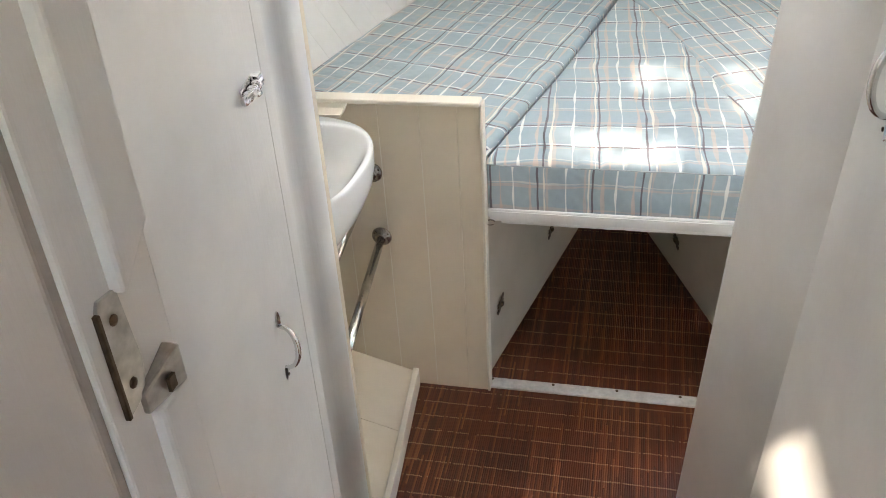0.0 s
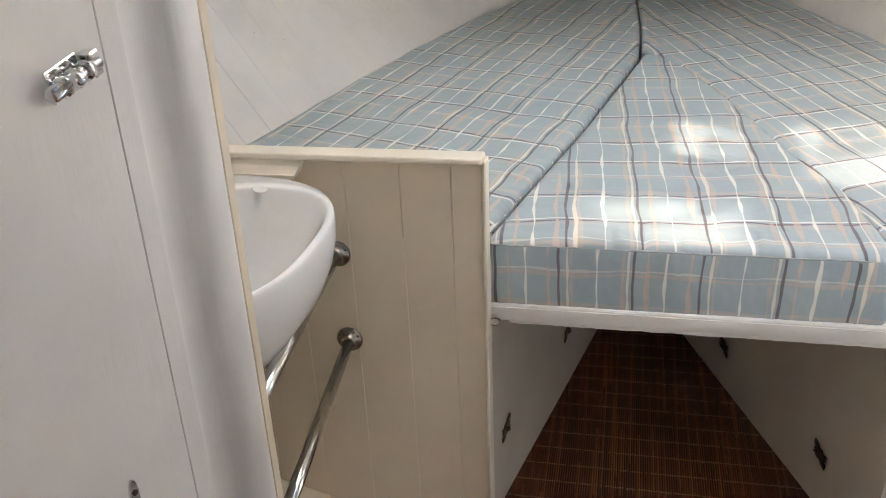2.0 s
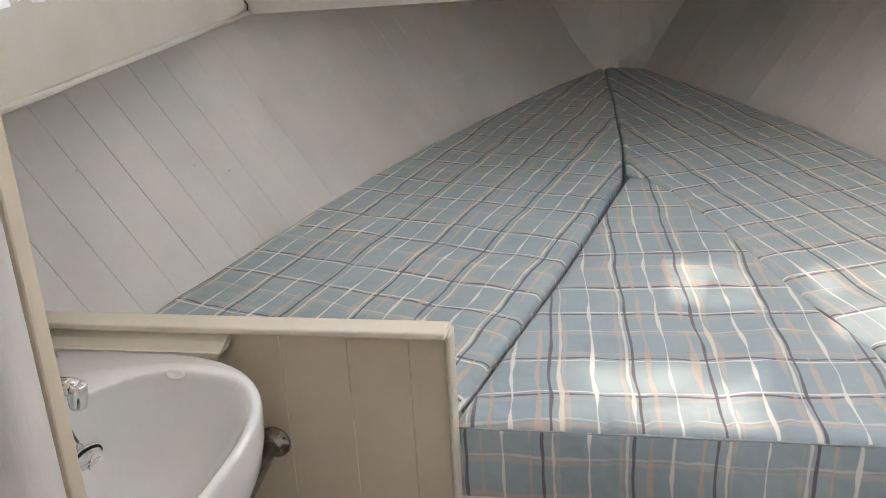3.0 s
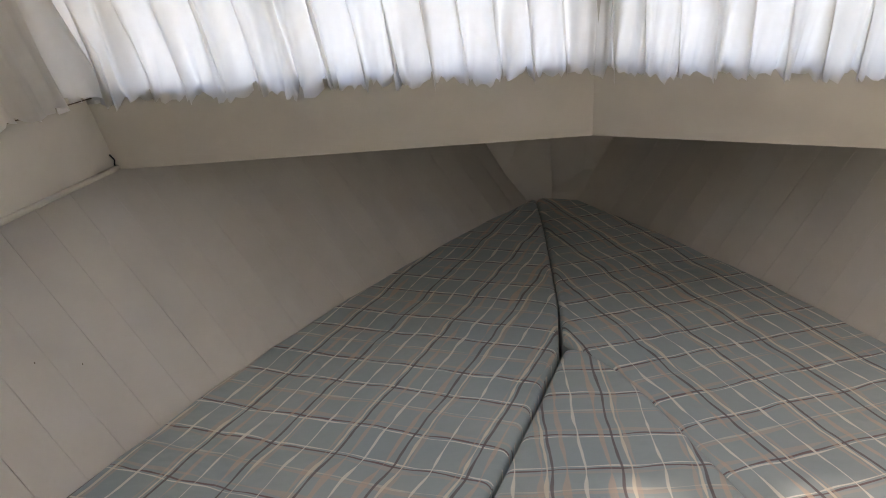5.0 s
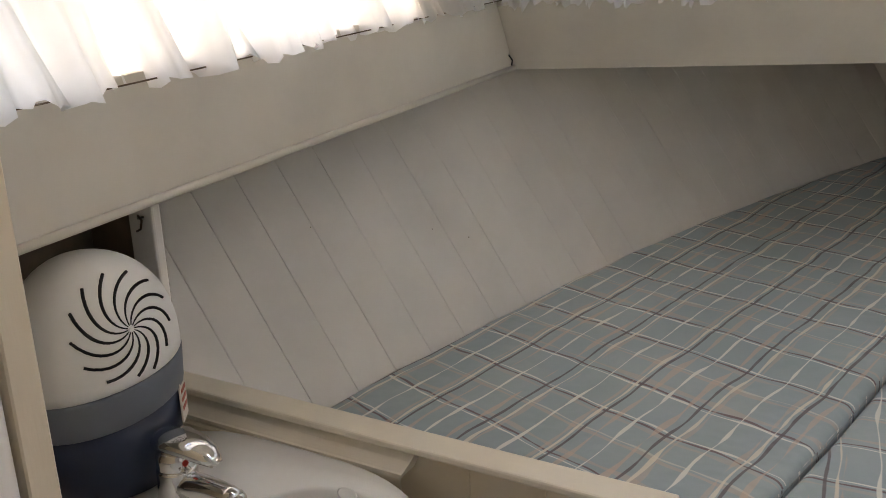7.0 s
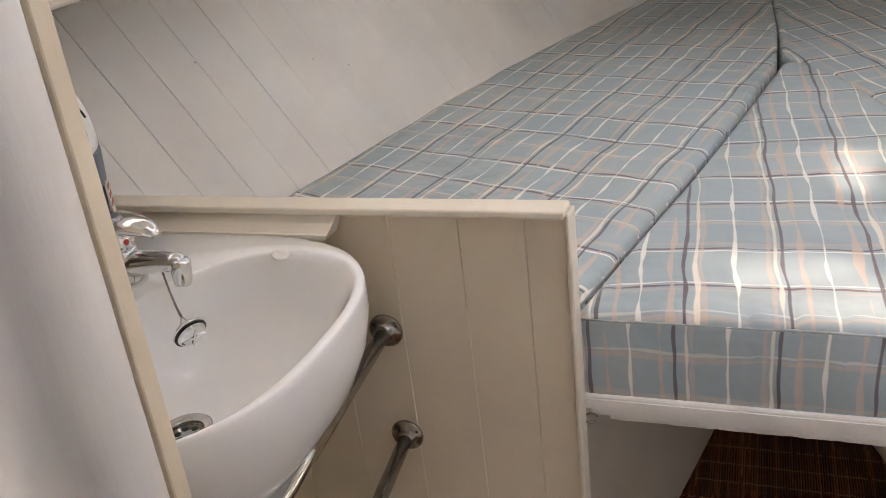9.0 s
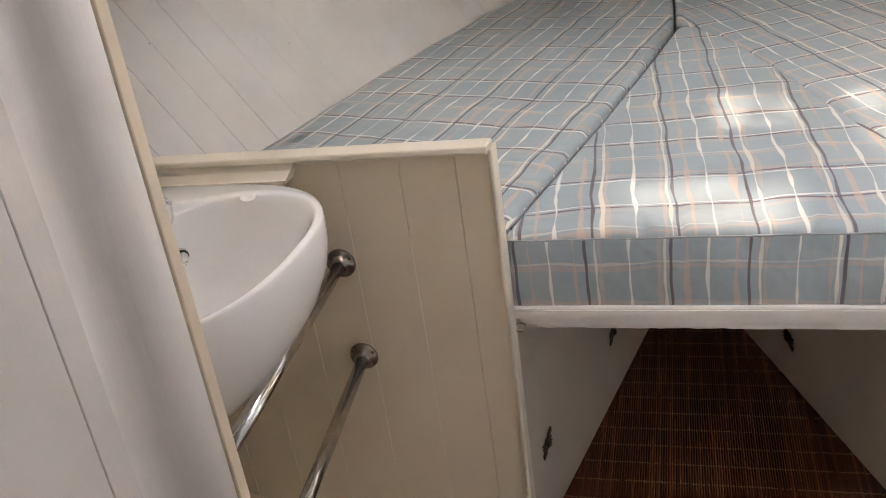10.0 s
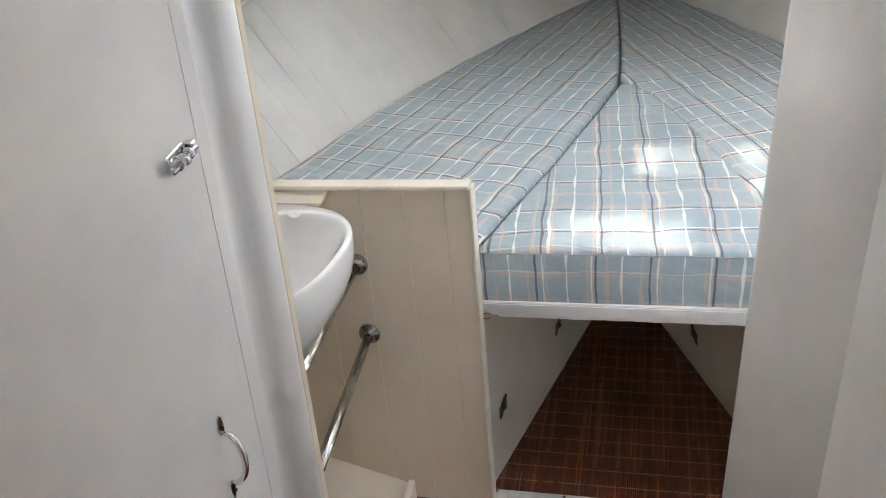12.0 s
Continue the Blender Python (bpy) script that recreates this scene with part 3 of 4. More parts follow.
def frame_wall(name, a, b, top_a, top_b, holes, label, nrm):
    """A wall from the sill line a-b to the line above it, with openings given as (u0, u1, v0, v1) shares."""
    bm = bmesh.new()
    us = sorted({0.0, 1.0, *[h[0] for h in holes], *[h[1] for h in holes]})
    vs = sorted({0.0, 1.0, *[h[2] for h in holes], *[h[3] for h in holes]})

    def at(u, v):
        return a.lerp(b, u).lerp(top_a.lerp(top_b, u), v)
    for u0, u1 in zip(us, us[1:]):
        for v0, v1 in zip(vs, vs[1:]):
            if any(h[0] <= u0 and u1 <= h[1] and h[2] <= v0 and v1 <= h[3] for h in holes):
                continue
            merge(bm, slab(at(u0, v0), at(u1, v0), at(u1, v1), at(u0, v1), 0.03, nrm))
    structure(name, bm, DECKW, label)
    for i, h in enumerate(holes):
        w = thing("window", "clear fixed cabin window behind the curtain", "window", "cabin windows", "structure")
        g = part("pane", slab(at(h[0], h[2]), at(h[1], h[2]), at(h[1], h[3]), at(h[0], h[3]), 0.004, nrm), GLASS, w)
        g.location = Vector(nrm).normalized() * 0.012
        g.visible_shadow = False


def top_of(p):
    h = ROOF - p.z
    return Vector((p.x, p.y - RAKE * h, ROOF))


WP, WM, WS = up(PORT_C, H), up(MID_C, H), up(STAR_C, H)
frame_wall("wall_front_port", WP + Vector((0, 0.05, 0)), WM + Vector((0, 0.05, 0)), top_of(WP) + Vector((0, 0.05, 0)), top_of(WM) + Vector((0, 0.05, 0)), [(0.055, 0.965, 0.0, 0.90)], "white cabin front with a window on the port side", (0, 1, RAKE))
frame_wall("wall_front_starboard", WM + Vector((0, 0.05, 0)), WS + Vector((0, 0.05, 0)), top_of(WM) + Vector((0, 0.05, 0)), top_of(WS) + Vector((0, 0.05, 0)), [(0.045, 0.94, 0.0, 0.90)], "white cabin front with a window on the starboard side", (0, 1, RAKE))
for nm, x, nx, yend in (("wall_side_port", -0.80, -1, 2.60), ("wall_side_starboard", 1.18, 1, 2.58)):
    a, b = Vector((x, SY0, side_z(SY0) + 0.14)), Vector((x, yend, 1.355))
    L = yend - SY0
    # the port aft opening is unseen, added to light the starboard post
    aft = [] if nx > 0 else [(0.15 / L, 0.85 / L, 0.05, 0.86)]
    frame_wall(nm, a, b, Vector((x, SY0, ROOF)), Vector((x, yend - 0.25, ROOF)), aft + [(2.20 / L, (L - 0.40) / L, 0.03, 0.88)], "white cabin side with windows behind the curtains", (nx, 0, 0))


def curtain(name, a, b, top_a, top_b, folds, depth, inward, label, seed, cloth):
    """A gathered sheer curtain on a wire, its hem a little frayed."""
    rng = random.Random(seed)
    th = thing(name, label, "curtain", "cabin curtains")
    bm = bmesh.new()
    nu, nv = folds * 18, 20
    inw = Vector(inward).normalized()
    ph = [rng.uniform(0, 6.28) for _ in range(6)]
    grid = []
    for j in range(nv + 1):
        v = j / nv
        row = []
        for i in range(nu + 1):
            u = i / nu
            s = u * folds * 2 * math.pi
            lean = 0.8 * math.sin(2.4 * v + ph[0] + 9 * u) + 0.9 * noise.noise(Vector((u * folds * 0.3, v * 1.6, seed + 5.0)))
            wob = math.sin(s + 2.6 * math.sin(0.31 * s + ph[1]) + 2.2 * lean) + 0.6 * math.sin(1.73 * s + ph[2] + 2.6 * v + 2 * math.sin(0.5 * s)) + 0.4 * math.sin(0.37 * s + ph[3] + 1.5 * v) + 0.35 * (1 - v) ** 3 * math.sin(4.1 * s + ph[4]) + 0.45 * (1 - v) ** 9 * math.sin(6.7 * s + 2.0 * math.sin(0.7 * s) + ph[2])
            amp = depth * (0.35 + 0.65 * (1 - v) ** 0.6) * (1.0 + 0.9 * noise.noise(Vector((u * folds * 0.45, seed, v * 0.8))))
            p = a.lerp(b, u).lerp(top_a.lerp(top_b, u), v)
            hem = 0.006 * math.sin(1.3 * s + ph[4]) + 0.004 * math.sin(4.7 * s + ph[5]) if j == 0 else 0
            slide = (b - a).normalized() * 0.012 * math.sin(s * 0.9 + ph[5] + 3 * v)
            row.append(bm.verts.new(p + inw * (0.014 + amp * wob * 0.5) + slide + Vector((0, 0, hem))))
        grid.append(row)
    for r0, r1 in zip(grid, grid[1:]):
        for k in range(nu):
            bm.faces.new((r0[k], r0[k + 1], r1[k + 1], r1[k]))
    part("cloth", bm, cloth, th, "", True)
    if cloth is CURTAIN_DIMMED:
        up_ = (top_a - a).normalized()
        part("hem_wire", tube([a + up_ * 0.004 + inw * 0.012, b + up_ * 0.004 + inw * 0.012], 0.0011, 6), BRONZE, th, "dark wire threaded through the hem")
    part("wire", tube([a.lerp(top_a, 0.97) + inw * 0.012, b.lerp(top_b, 0.97) + inw * 0.012], 0.0018, 6), STEEL, th)
    return th


ins = Vector((0, -1, -RAKE)).normalized()
curtain("front_curtain", WP + Vector((-0.03, 0, -0.014)), WM + Vector((0, 0, -0.014)), top_of(WP) + Vector((-0.03, 0, 0)), top_of(WM), 17, 0.024, ins, "sheer white gathered curtain across the port front window", 3, CURTAIN)
curtain("front_curtain", WM + Vector((0, 0, -0.014)), WS + Vector((-0.02, 0, -0.014)), top_of(WM), top_of(WS), 16, 0.024, ins, "sheer white gathered curtain across the starboard front window", 5, CURTAIN)
curtain("side_curtain", Vector((-0.754, -1.1, side_z(-1.1) + 0.130)), Vector((-0.752, 2.565, 1.374)), Vector((-0.776, -1.1, ROOF)), Vector((-0.774, 2.33, ROOF)), 26, 0.030, (1, 0, 0), "sheer white gathered curtain along the port side window", 8, CURTAIN_DIMMED)
curtain("side_curtain", Vector((1.165, -1.1, side_z(-1.1) + 0.134)), Vector((1.165, 2.57, 1.340)), Vector((1.165, -1.1, ROOF)), Vector((1.165, 2.32, ROOF)), 30, 0.018, (-1, 0, 0), "sheer white gathered curtain along the starboard side window", 9, CURTAIN)

# ---- unseen roof, its openings placed to throw sun patches and fill light ----
roof = bmesh.new()
RX = [-0.85, -0.15, 0.045, 0.16, 0.19, 0.242, 0.268, 0.29, 0.53, 0.62, 0.95, 1.22]
RY = [-1.25, -0.225, -0.085, 0.79, 0.98, 1.05, 1.17, 1.38, 1.58, 2.62]
# (5, 1) casts the starboard sun streak; (9, 6) and (9, 7) only add fill.
lights = {*[(i, 7) for i in range(1, 8)], (1, 3), (2, 3), (2, 6), (3, 6), (7, 5), (7, 6), (5, 1), (9, 6), (9, 7)}
for i in range(11):
    for j in range(9):
        if (i, j) not in lights:
            box(RX[i], RX[i + 1], RY[j], RY[j + 1], ROOF, ROOF + 0.03, bm=roof)
tagged(part("ceiling", roof, DECKW), "white-painted cabin roof, unseen, with openings placed to let sunlight in", "ceiling", "", "structure")


def sun_filter_pane():
    """Dim blotched filter that softens and mottles the sun patches below."""
    m = bpy.data.materials.new("sun_patch_filter")
    m.use_nodes = True
    n, l = m.node_tree.nodes, m.node_tree.links
    n.remove(n["Principled BSDF"])
    t = n.new("ShaderNodeBsdfTransparent")
    g = n.new("ShaderNodeBsdfGlossy")
    g.inputs["Roughness"].default_value = 0.05
    mix = n.new("ShaderNodeMixShader")
    mix.inputs[0].default_value = 0.04
    blot = noise_node(n, l, 15, 5, 0.6)
    r = ramp(n, l, blot.outputs[0], [(0.38, (0.07, 0.07, 0.07)), (0.48, (0.21, 0.21, 0.21)), (0.58, (0.33, 0.33, 0.33))])
    l.new(r.outputs[0], t.inputs[0])
    l.new(t.outputs[0], mix.inputs[1])
    l.new(g.outputs[0], mix.inputs[2])
    l.new(mix.outputs[0], n["Material Output"].inputs[0])
    return m


SUN_FILTER = sun_filter_pane()
OPAL = curtain_cloth("opal_acrylic", (0.74, 0.74, 0.74), (0.80, 0.80, 0.80), 0.92)
# unseen deck light, added to brighten the basin and the port hull
opal = thing("skylight", "milky opal acrylic deck light, unseen, lighting the basin side", "skylight", "skylights", "structure")
part("pane", box(RX[1] - 0.015, RX[8] + 0.015, RY[7] - 0.034, RY[8] + 0.020, ROOF + 0.0465, ROOF + 0.0505), OPAL, opal)
for a in ((RX[1] - 0.03, RX[8] + 0.03, RY[7] + 0.0215, RY[7] + 0.030), (RX[1] - 0.03, RX[8] + 0.03, RY[8] + 0.002, RY[8] + 0.02)):
    part("rim", box(*a, ROOF + 0.0305, ROOF + 0.0462), DECKW, opal)
# unseen panes, added to weaken the sun that falls on the bunk
for x0, x1, y0, y1 in ((RX[1], RX[3], RY[3], RY[4]), (RX[2], RX[4], RY[6], RY[7]), (RX[7], RX[8], RY[5], RY[7])):
    hatch = thing("skylight", "unseen skylight pane added to dim and mottle the sun patches", "skylight", "skylights", "structure")
    part("pane", box(x0 - 0.01, x1 + 0.01, y0 - 0.01, y1 + 0.01, ROOF + 0.034, ROOF + 0.036), SUN_FILTER, hatch)
    for a in ((x0 - 0.02, x1 + 0.02, y0 - 0.02, y0 - 0.004), (x0 - 0.02, x1 + 0.02, y1 + 0.004, y1 + 0.02)):
        part("rim", box(*a, ROOF + 0.03, ROOF + 0.045), DECKW, hatch)

# ---- wardrobe side with locker door, and the doorway posts ----
PX = -0.290
structure("wall_wardrobe", box(PX - 0.05, PX - 0.007, 0.25, 0.961, 0.0, ROOF), DARK, "wardrobe carcass behind its door")
structure("wardrobe_stile", box(PX - 0.007, PX, 0.9335, 0.9625, 0.0, ROOF, 0.0008, 1), WHITE, "white gloss-painted wardrobe stile beside the doorway", "stile")
# runs on unseen to port to keep outside light off the hull
structure("wall_recess_aft", box(-1.75, PX + 0.012, 1.072, 1.088, 0.0, ROOF, 0.001, 1), CREAM, "cream-painted bulkhead edge behind the doorway post")
post = prism([(PX - 0.03, 0.962), (PX - 0.001, 0.962), (PX - 0.007, 0.968), (PX - 0.011, 0.978), (PX - 0.012, 0.990), (PX - 0.009, 1.001), (PX - 0.002, 1.010), (PX + 0.007, 1.017), (PX + 0.014, 1.026), (PX + 0.018, 1.037), (PX + 0.019, 1.048), (PX + 0.017, 1.060), (PX + 0.011, 1.068), (PX + 0.003, 1.071), (PX - 0.03, 1.071)], 0.0, ROOF)
structure("doorpost_port", post, WHITE, "white gloss-painted rounded doorway post", "doorpost", True)


def pull(door, m):
    """A bow handle with leaf-shaped ends."""
    pts, rad = [], []
    for i in range(15):
        a = math.pi * i / 14
        pts.append((0.026 * math.sin(a) ** 0.8, 0, 0.040 * math.cos(a)))
        rad.append(0.0033 + 0.0014 * math.sin(a))
    h = part("handle", tube(pts, 0.004, 10, radii=rad), CHROME, door, "chrome bow pull handle", True)
    h.matrix_basis = m
    for s in (1, -1):
        leaf = prism([(0.0, 0.0), (0.006, 0.006), (0.0065, 0.016), (0.004, 0.027), (0, 0.031), (-0.004, 0.027), (-0.0065, 0.016), (-0.006, 0.006)], 0, 0.003, 0.0008, 1)
        placed(leaf, Matrix.Translation((0, 0, s * 0.036)) @ pose(0, 0, 0, 90 if s > 0 else -90, 0, 0))
        placed(leaf, Matrix.Rotation(radians(90), 4, "Z"))
        part("foot", leaf, CHROME, h)
        part("screw", placed(lathe([(0.0028, 0), (0.0026, 0.0012), (0.0012, 0.0016)], 8), Matrix.Translation((0.003, 0, s * 0.053)) @ pose(0, 0, 0, 0, 90, 0)), BRONZE, h)
    return h


door = thing("wardrobe", "white gloss-painted wardrobe door with a chrome pull and bolt", "wardrobe")
part("door", box(PX - 0.0065, PX, 0.252, 0.9325, 0.0, ROOF - 0.01, 0.0008, 1), WHITE, door)
pull(door, pose(PX, 0.842, 0.778))
bolt = part("bolt", box(0, 0.002, -0.016, 0.016, -0.010, 0.010, 0.0006, 1), CHROME, door, "small chrome barrel bolt")
part("barrel", placed(lathe([(0.0035, -0.026), (0.005, -0.024), (0.005, 0.024), (0.0035, 0.026)], 14), pose(0.008, 0, 0, 90, 0, 0)), CHROME, bolt, "", True)
for y in (-0.012, 0.0, 0.012):
    part("collar", placed(lathe([(0.0062, -0.003), (0.0066, 0), (0.0062, 0.003)], 14), pose(0.008, y, 0, 90, 0, 0)), CHROME, bolt, "", True)
part("knob", placed(lathe([(0.003, 0), (0.003, 0.009), (0.005, 0.011), (0.004, 0.016)], 10), pose(0.010, -0.014, 0, 0, 60, 0)), CHROME, bolt, "", True)
part("keeper", box(0, 0.010, 0.018, 0.027, -0.008, 0.008, 0.001, 1), CHROME, bolt)
bolt.matrix_basis = pose(PX + 0.0005, 0.878, 1.176, 10, 0, 0) @ Matrix.Diagonal((1.2, 1.2, 1.2, 1))

# starboard post and panel
LEAN_R = 0.05


def leanr(x, y, z):
    return (x + LEAN_R * (z - 0.8), y, z)


post = prism([(0.357, 1.030), (0.362, 1.040), (0.47, 1.040), (0.47, 0.80), (0.452, 0.80), (0.446, 0.825), (0.432, 0.85), (0.412, 0.88), (0.394, 0.92), (0.379, 0.965), (0.366, 1.005), (0.3585, 1.020)], 0.0, ROOF)
structure("doorpost_starboard", shape(post, leanr), WHITE, "white gloss-painted rounded doorway post", "doorpost", True)
structure("wall_galley", shape(box(0.4305, 0.465, 0.25, 0.80, 0.0, ROOF), leanr), WHITE, "white gloss-painted locker front beside the doorway")
structure("wall_forward_starboard", box(0.43, 1.95, 1.02, 1.045, 0.0, ROOF), WHITE, "white-painted bulkhead beside the doorway")
galley_door = thing("hanging_locker", "white gloss-painted hanging locker door with a chrome pull handle", "locker")
part("door", shape(box(0.412, 0.430, 0.27, 0.795, 0.0, ROOF - 0.01, 0.006, 3), leanr), WHITE, galley_door)
pull(galley_door, Matrix.Translation((0.4350, 0.688, 1.280)) @ pose(0, 0, 0, 0, 0, 180) @ pose(0, 0, 0, 0, -3, 0) @ Matrix.Diagonal((0.88, 0.88, 0.88, 1)))

# ---- cabin door frame close to the start, with its lock keep ----
structure("wall_aft_port", box(-0.98, -0.05, 0.186, 0.25, 0.0, ROOF), WHITE, "white-painted bulkhead beside the cabin doorway")
jamb = thing("door_frame", "white-painted cabin door frame with a steel lock keep", "door frame", "", "structure")
part("jamb", box(-0.09, -0.042, 0.180, 0.2475, 0.0, ROOF, 0.002, 2), WHITE, jamb)
part("stop_upper", shape(box(-0.06, -0.034, 0.208, 0.2435, 1.338, ROOF, 0.004, 3), lambda x, y, z: (x, y, z + (0.022 if z < 1.40 and y > 0.23 else 0))), WHITE, jamb)
part("stop_lower", box(-0.06, -0.034, 0.210, 0.2435, 0.0, 1.262, 0.004, 3), WHITE, jamb)
# board added over the aft face, its shade put into the colour
part("architrave", box(-0.20, -0.0455, 0.172, 0.1815, 0.0, ROOF, 0.002, 2), AFT_SHADE, jamb, "added architrave in warm grey, darkened for the shade on the aft face")
keep = part("keep_plate", prism([(0.192, 1.338), (0.195, 1.343), (0.210, 1.341), (0.214, 1.295), (0.210, 1.276), (0.192, 1.272)], 0.0, 0.002), STEEL, jamb, "worn steel keep plate")
keep.matrix_basis = Matrix(((0, 0, 1, -0.042), (1, 0, 0, 0), (0, 1, 0, 0), (0, 0, 0, 1)))
part("keep_flange", box(-0.042, -0.0385, 0.1895, 0.1925, 1.272, 1.338, 0.0006, 1), BRONZE, jamb, "rusty folded edge of the keep")
kb = part("keep_box", shape(box(-0.043, -0.032, 0.205, 0.237, 1.262, 1.288, 0.002, 2), lambda x, y, z: (x - (0.006 if x > -0.038 and y < 0.212 else 0), y, z - (0.010 if y < 0.215 and z > 1.275 else 0))), STEEL, jamb, "steel bolt box of the keep")
# dark block on the face, standing in for the shaded bolt opening
part("mouth_shade", box(-0.034, -0.0318, 0.219, 0.226, 1.267, 1.276, 0.0003, 1), BRONZE, kb)
for z in (1.288, 1.328):
    part("screw", placed(lathe([(0.0032, 0), (0.003, 0.001), (0.0015, 0.0016)], 10), pose(-0.040, 0.2015, z, 0, 90, 0)), BRONZE, jamb)
# unseen, widened to keep aft light off the door frame
structure("wall_saloon_aft_port", box(-1.02, 0.22, -1.29, -1.25, 0.0, ROOF), WHITE, "unseen white bulkhead added to cut the light from aft")
structure("wall_aft_starboard", box(0.62, 1.75, 0.186, 0.25, 0.0, ROOF), WHITE, "white-painted bulkhead beside the cabin doorway")

# ---- basin ----
BC = Vector((-0.56, 1.365))
RIM = 0.812


def basin_outline(a, grow=0.0, back=0.235, front_=0.251, half=0.259):
    """Plan outline: bowed front to the middle of the boat, squarer back to the hull."""
    c, s = math.cos(a), math.sin(a)
    n = 2.5 if c > 0 else 5.0
    ax = (front_ if c > 0 else back) - grow
    r = (abs(c / ax) ** n + abs(s / (half - grow)) ** n) ** (-1 / n)
    return Vector((r * c, r * s))


BUP = 0.008
basin = thing("wash_basin", "white glazed ceramic corner wash basin with a tap ledge", "basin")
bm = bmesh.new()
STEPS = 72
angs = [2 * math.pi * i / STEPS for i in range(STEPS)]
IC = Vector((-0.470, 1.360))
fine = [BC + basin_outline(2 * math.pi * i / 1440) for i in range(1440)]
turn_of = [math.atan2(p.y - IC.y, p.x - IC.x) % (2 * math.pi) for p in fine]
rim_of = [fine[min(range(1440), key=lambda i: abs((turn_of[i] - a + math.pi) % (2 * math.pi) - math.pi))] - BC for a in angs]
rings = []
outer = [(0.545, 0.28, -0.085), (0.550, 0.44, -0.078), (0.572, 0.61, -0.062), (0.610, 0.755, -0.042), (0.655, 0.870, -0.024), (0.700, 0.945, -0.011), (0.742, 0.985, -0.003), (0.775, 0.998, 0), (0.800, 1.0, 0), (0.808, 0.998, 0), (0.8115, 0.992, 0)]
for z, k, dx in outer:
    rings.append([bm.verts.new((BC.x + dx + p.x * k, BC.y + p.y * k, z + BUP)) for p in rim_of])


def bowl(a, k):
    c, s = math.cos(a), math.sin(a)
    n = 2.6 if c > 0 else 2.0
    ax = 0.149 if c > 0 else 0.132
    r = (abs(c / ax) ** n + abs(s / 0.212) ** n) ** (-1 / n)
    return Vector((r * c, r * s)) * k


inner_ = [(0.8125, 1.020), (0.8120, 1.006), (0.8085, 0.992), (0.800, 0.977), (0.778, 0.945), (0.740, 0.885), (0.703, 0.78), (0.676, 0.60), (0.662, 0.36)]
WC = Vector((-0.545, 1.385))
for z, k in inner_:
    sh = (0.812 - z) / 0.16
    rings.append([bm.verts.new((IC.x - 0.070 * sh + bowl(a, k).x, IC.y + 0.020 * sh + bowl(a, k).y, z + BUP)) for a in angs])
for z, r in ((0.656, 0.030), (0.655, 0.0225), (0.630, 0.021)):
    rings.append([bm.verts.new((WC.x + r * math.cos(a), WC.y + r * math.sin(a), z + BUP)) for a in angs])
for r0, r1 in zip(rings, rings[1:]):
    for i in range(STEPS):
        j = (i + 1) % STEPS
        bm.faces.new((r0[i], r0[j], r1[j], r1[i]))
bm.faces.new(rings[0][::-1])
bm.faces.new(rings[-1])
bmesh.ops.recalc_face_normals(bm, faces=bm.faces[:])
body = part("bowl", bm, CERAMIC, basin, "", True)
WM_ = Matrix.Translation((WC.x, WC.y, 0.6555 + BUP))
waste = part("waste", placed(lathe([(0.0195, -0.020), (0.0205, -0.002), (0.0215, 0.0006), (0.030, 0.0022), (0.0325, 0.0012), (0.0328, -0.002)], 40, False), WM_), TUBE, basin, "steel waste ring", True)
grid_ = lathe([(0.0196, -0.0085), (0.0196, -0.0070), (0.004, -0.0066)], 28)
part("waste_grid", placed(grid_, WM_), TUBE, waste, "steel grid with round holes")
for k in range(6):
    a = 2 * math.pi * k / 6 + 0.3
    part("hole", placed(lathe([(0.0042, -0.0085), (0.0042, -0.0062), (0.0036, -0.0061)], 12), WM_ @ pose(0.0120 * math.cos(a), 0.0120 * math.sin(a), 0)), DARK, waste)
part("overflow", placed(lathe([(0.004, 0.0), (0.009, 0.0008), (0.0105, 0.0022), (0.0085, 0.003), (0.004, 0.0010)], 20), pose(-0.480, 1.5660, 0.8085 + BUP, 40, 0, -8) @ Matrix.Diagonal((1.5, 0.75, 0.8, 1))), CERAMIC, basin, "moulded overflow lip", True)

# ---- tap ----
tap = thing("basin_tap", "chrome lever mixer tap with a red dot on the basin ledge", "tap")
TB = Vector((-0.644, 1.462, RIM + BUP + 0.001))
spd = Matrix.Translation(TB) @ pose(0, 0, 0, 0, 0, -4)
part("body", placed(lathe([(0.0265, 0), (0.027, 0.003), (0.0255, 0.010), (0.0235, 0.030), (0.0235, 0.044), (0.0225, 0.047)], 32), Matrix.Translation(TB)), CHROME, tap, "", True)
part("collar", placed(lathe([(0.0215, 0.047), (0.0225, 0.049), (0.022, 0.064), (0.018, 0.072)], 32), Matrix.Translation(TB)), CHROME, tap, "", True)
bm = tube([(0.0, 0, 0.022), (0.03, 0, 0.029), (0.06, 0, 0.033), (0.085, 0, 0.034), (0.098, 0, 0.032)], 0.012, 16, radii=[0.019, 0.016, 0.0135, 0.0125, 0.0115])
part("spout", placed(bm, spd), CHROME, tap, "", True)
part("aerator", placed(lathe([(0.0105, -0.004), (0.0115, 0.0), (0.0125, 0.014), (0.0125, 0.026), (0.010, 0.030)], 20), spd @ pose(0.092, 0, 0.010, 0, 8, 0)), CHROME, tap, "", True)
lev = [(-0.024, 0, 0.070), (-0.010, 0, 0.080), (0.012, 0, 0.086), (0.035, 0, 0.084), (0.055, 0, 0.077), (0.072, 0, 0.066)]
bm = tube(lev, 0.012, 16, radii=[0.011, 0.0215, 0.022, 0.019, 0.015, 0.007])
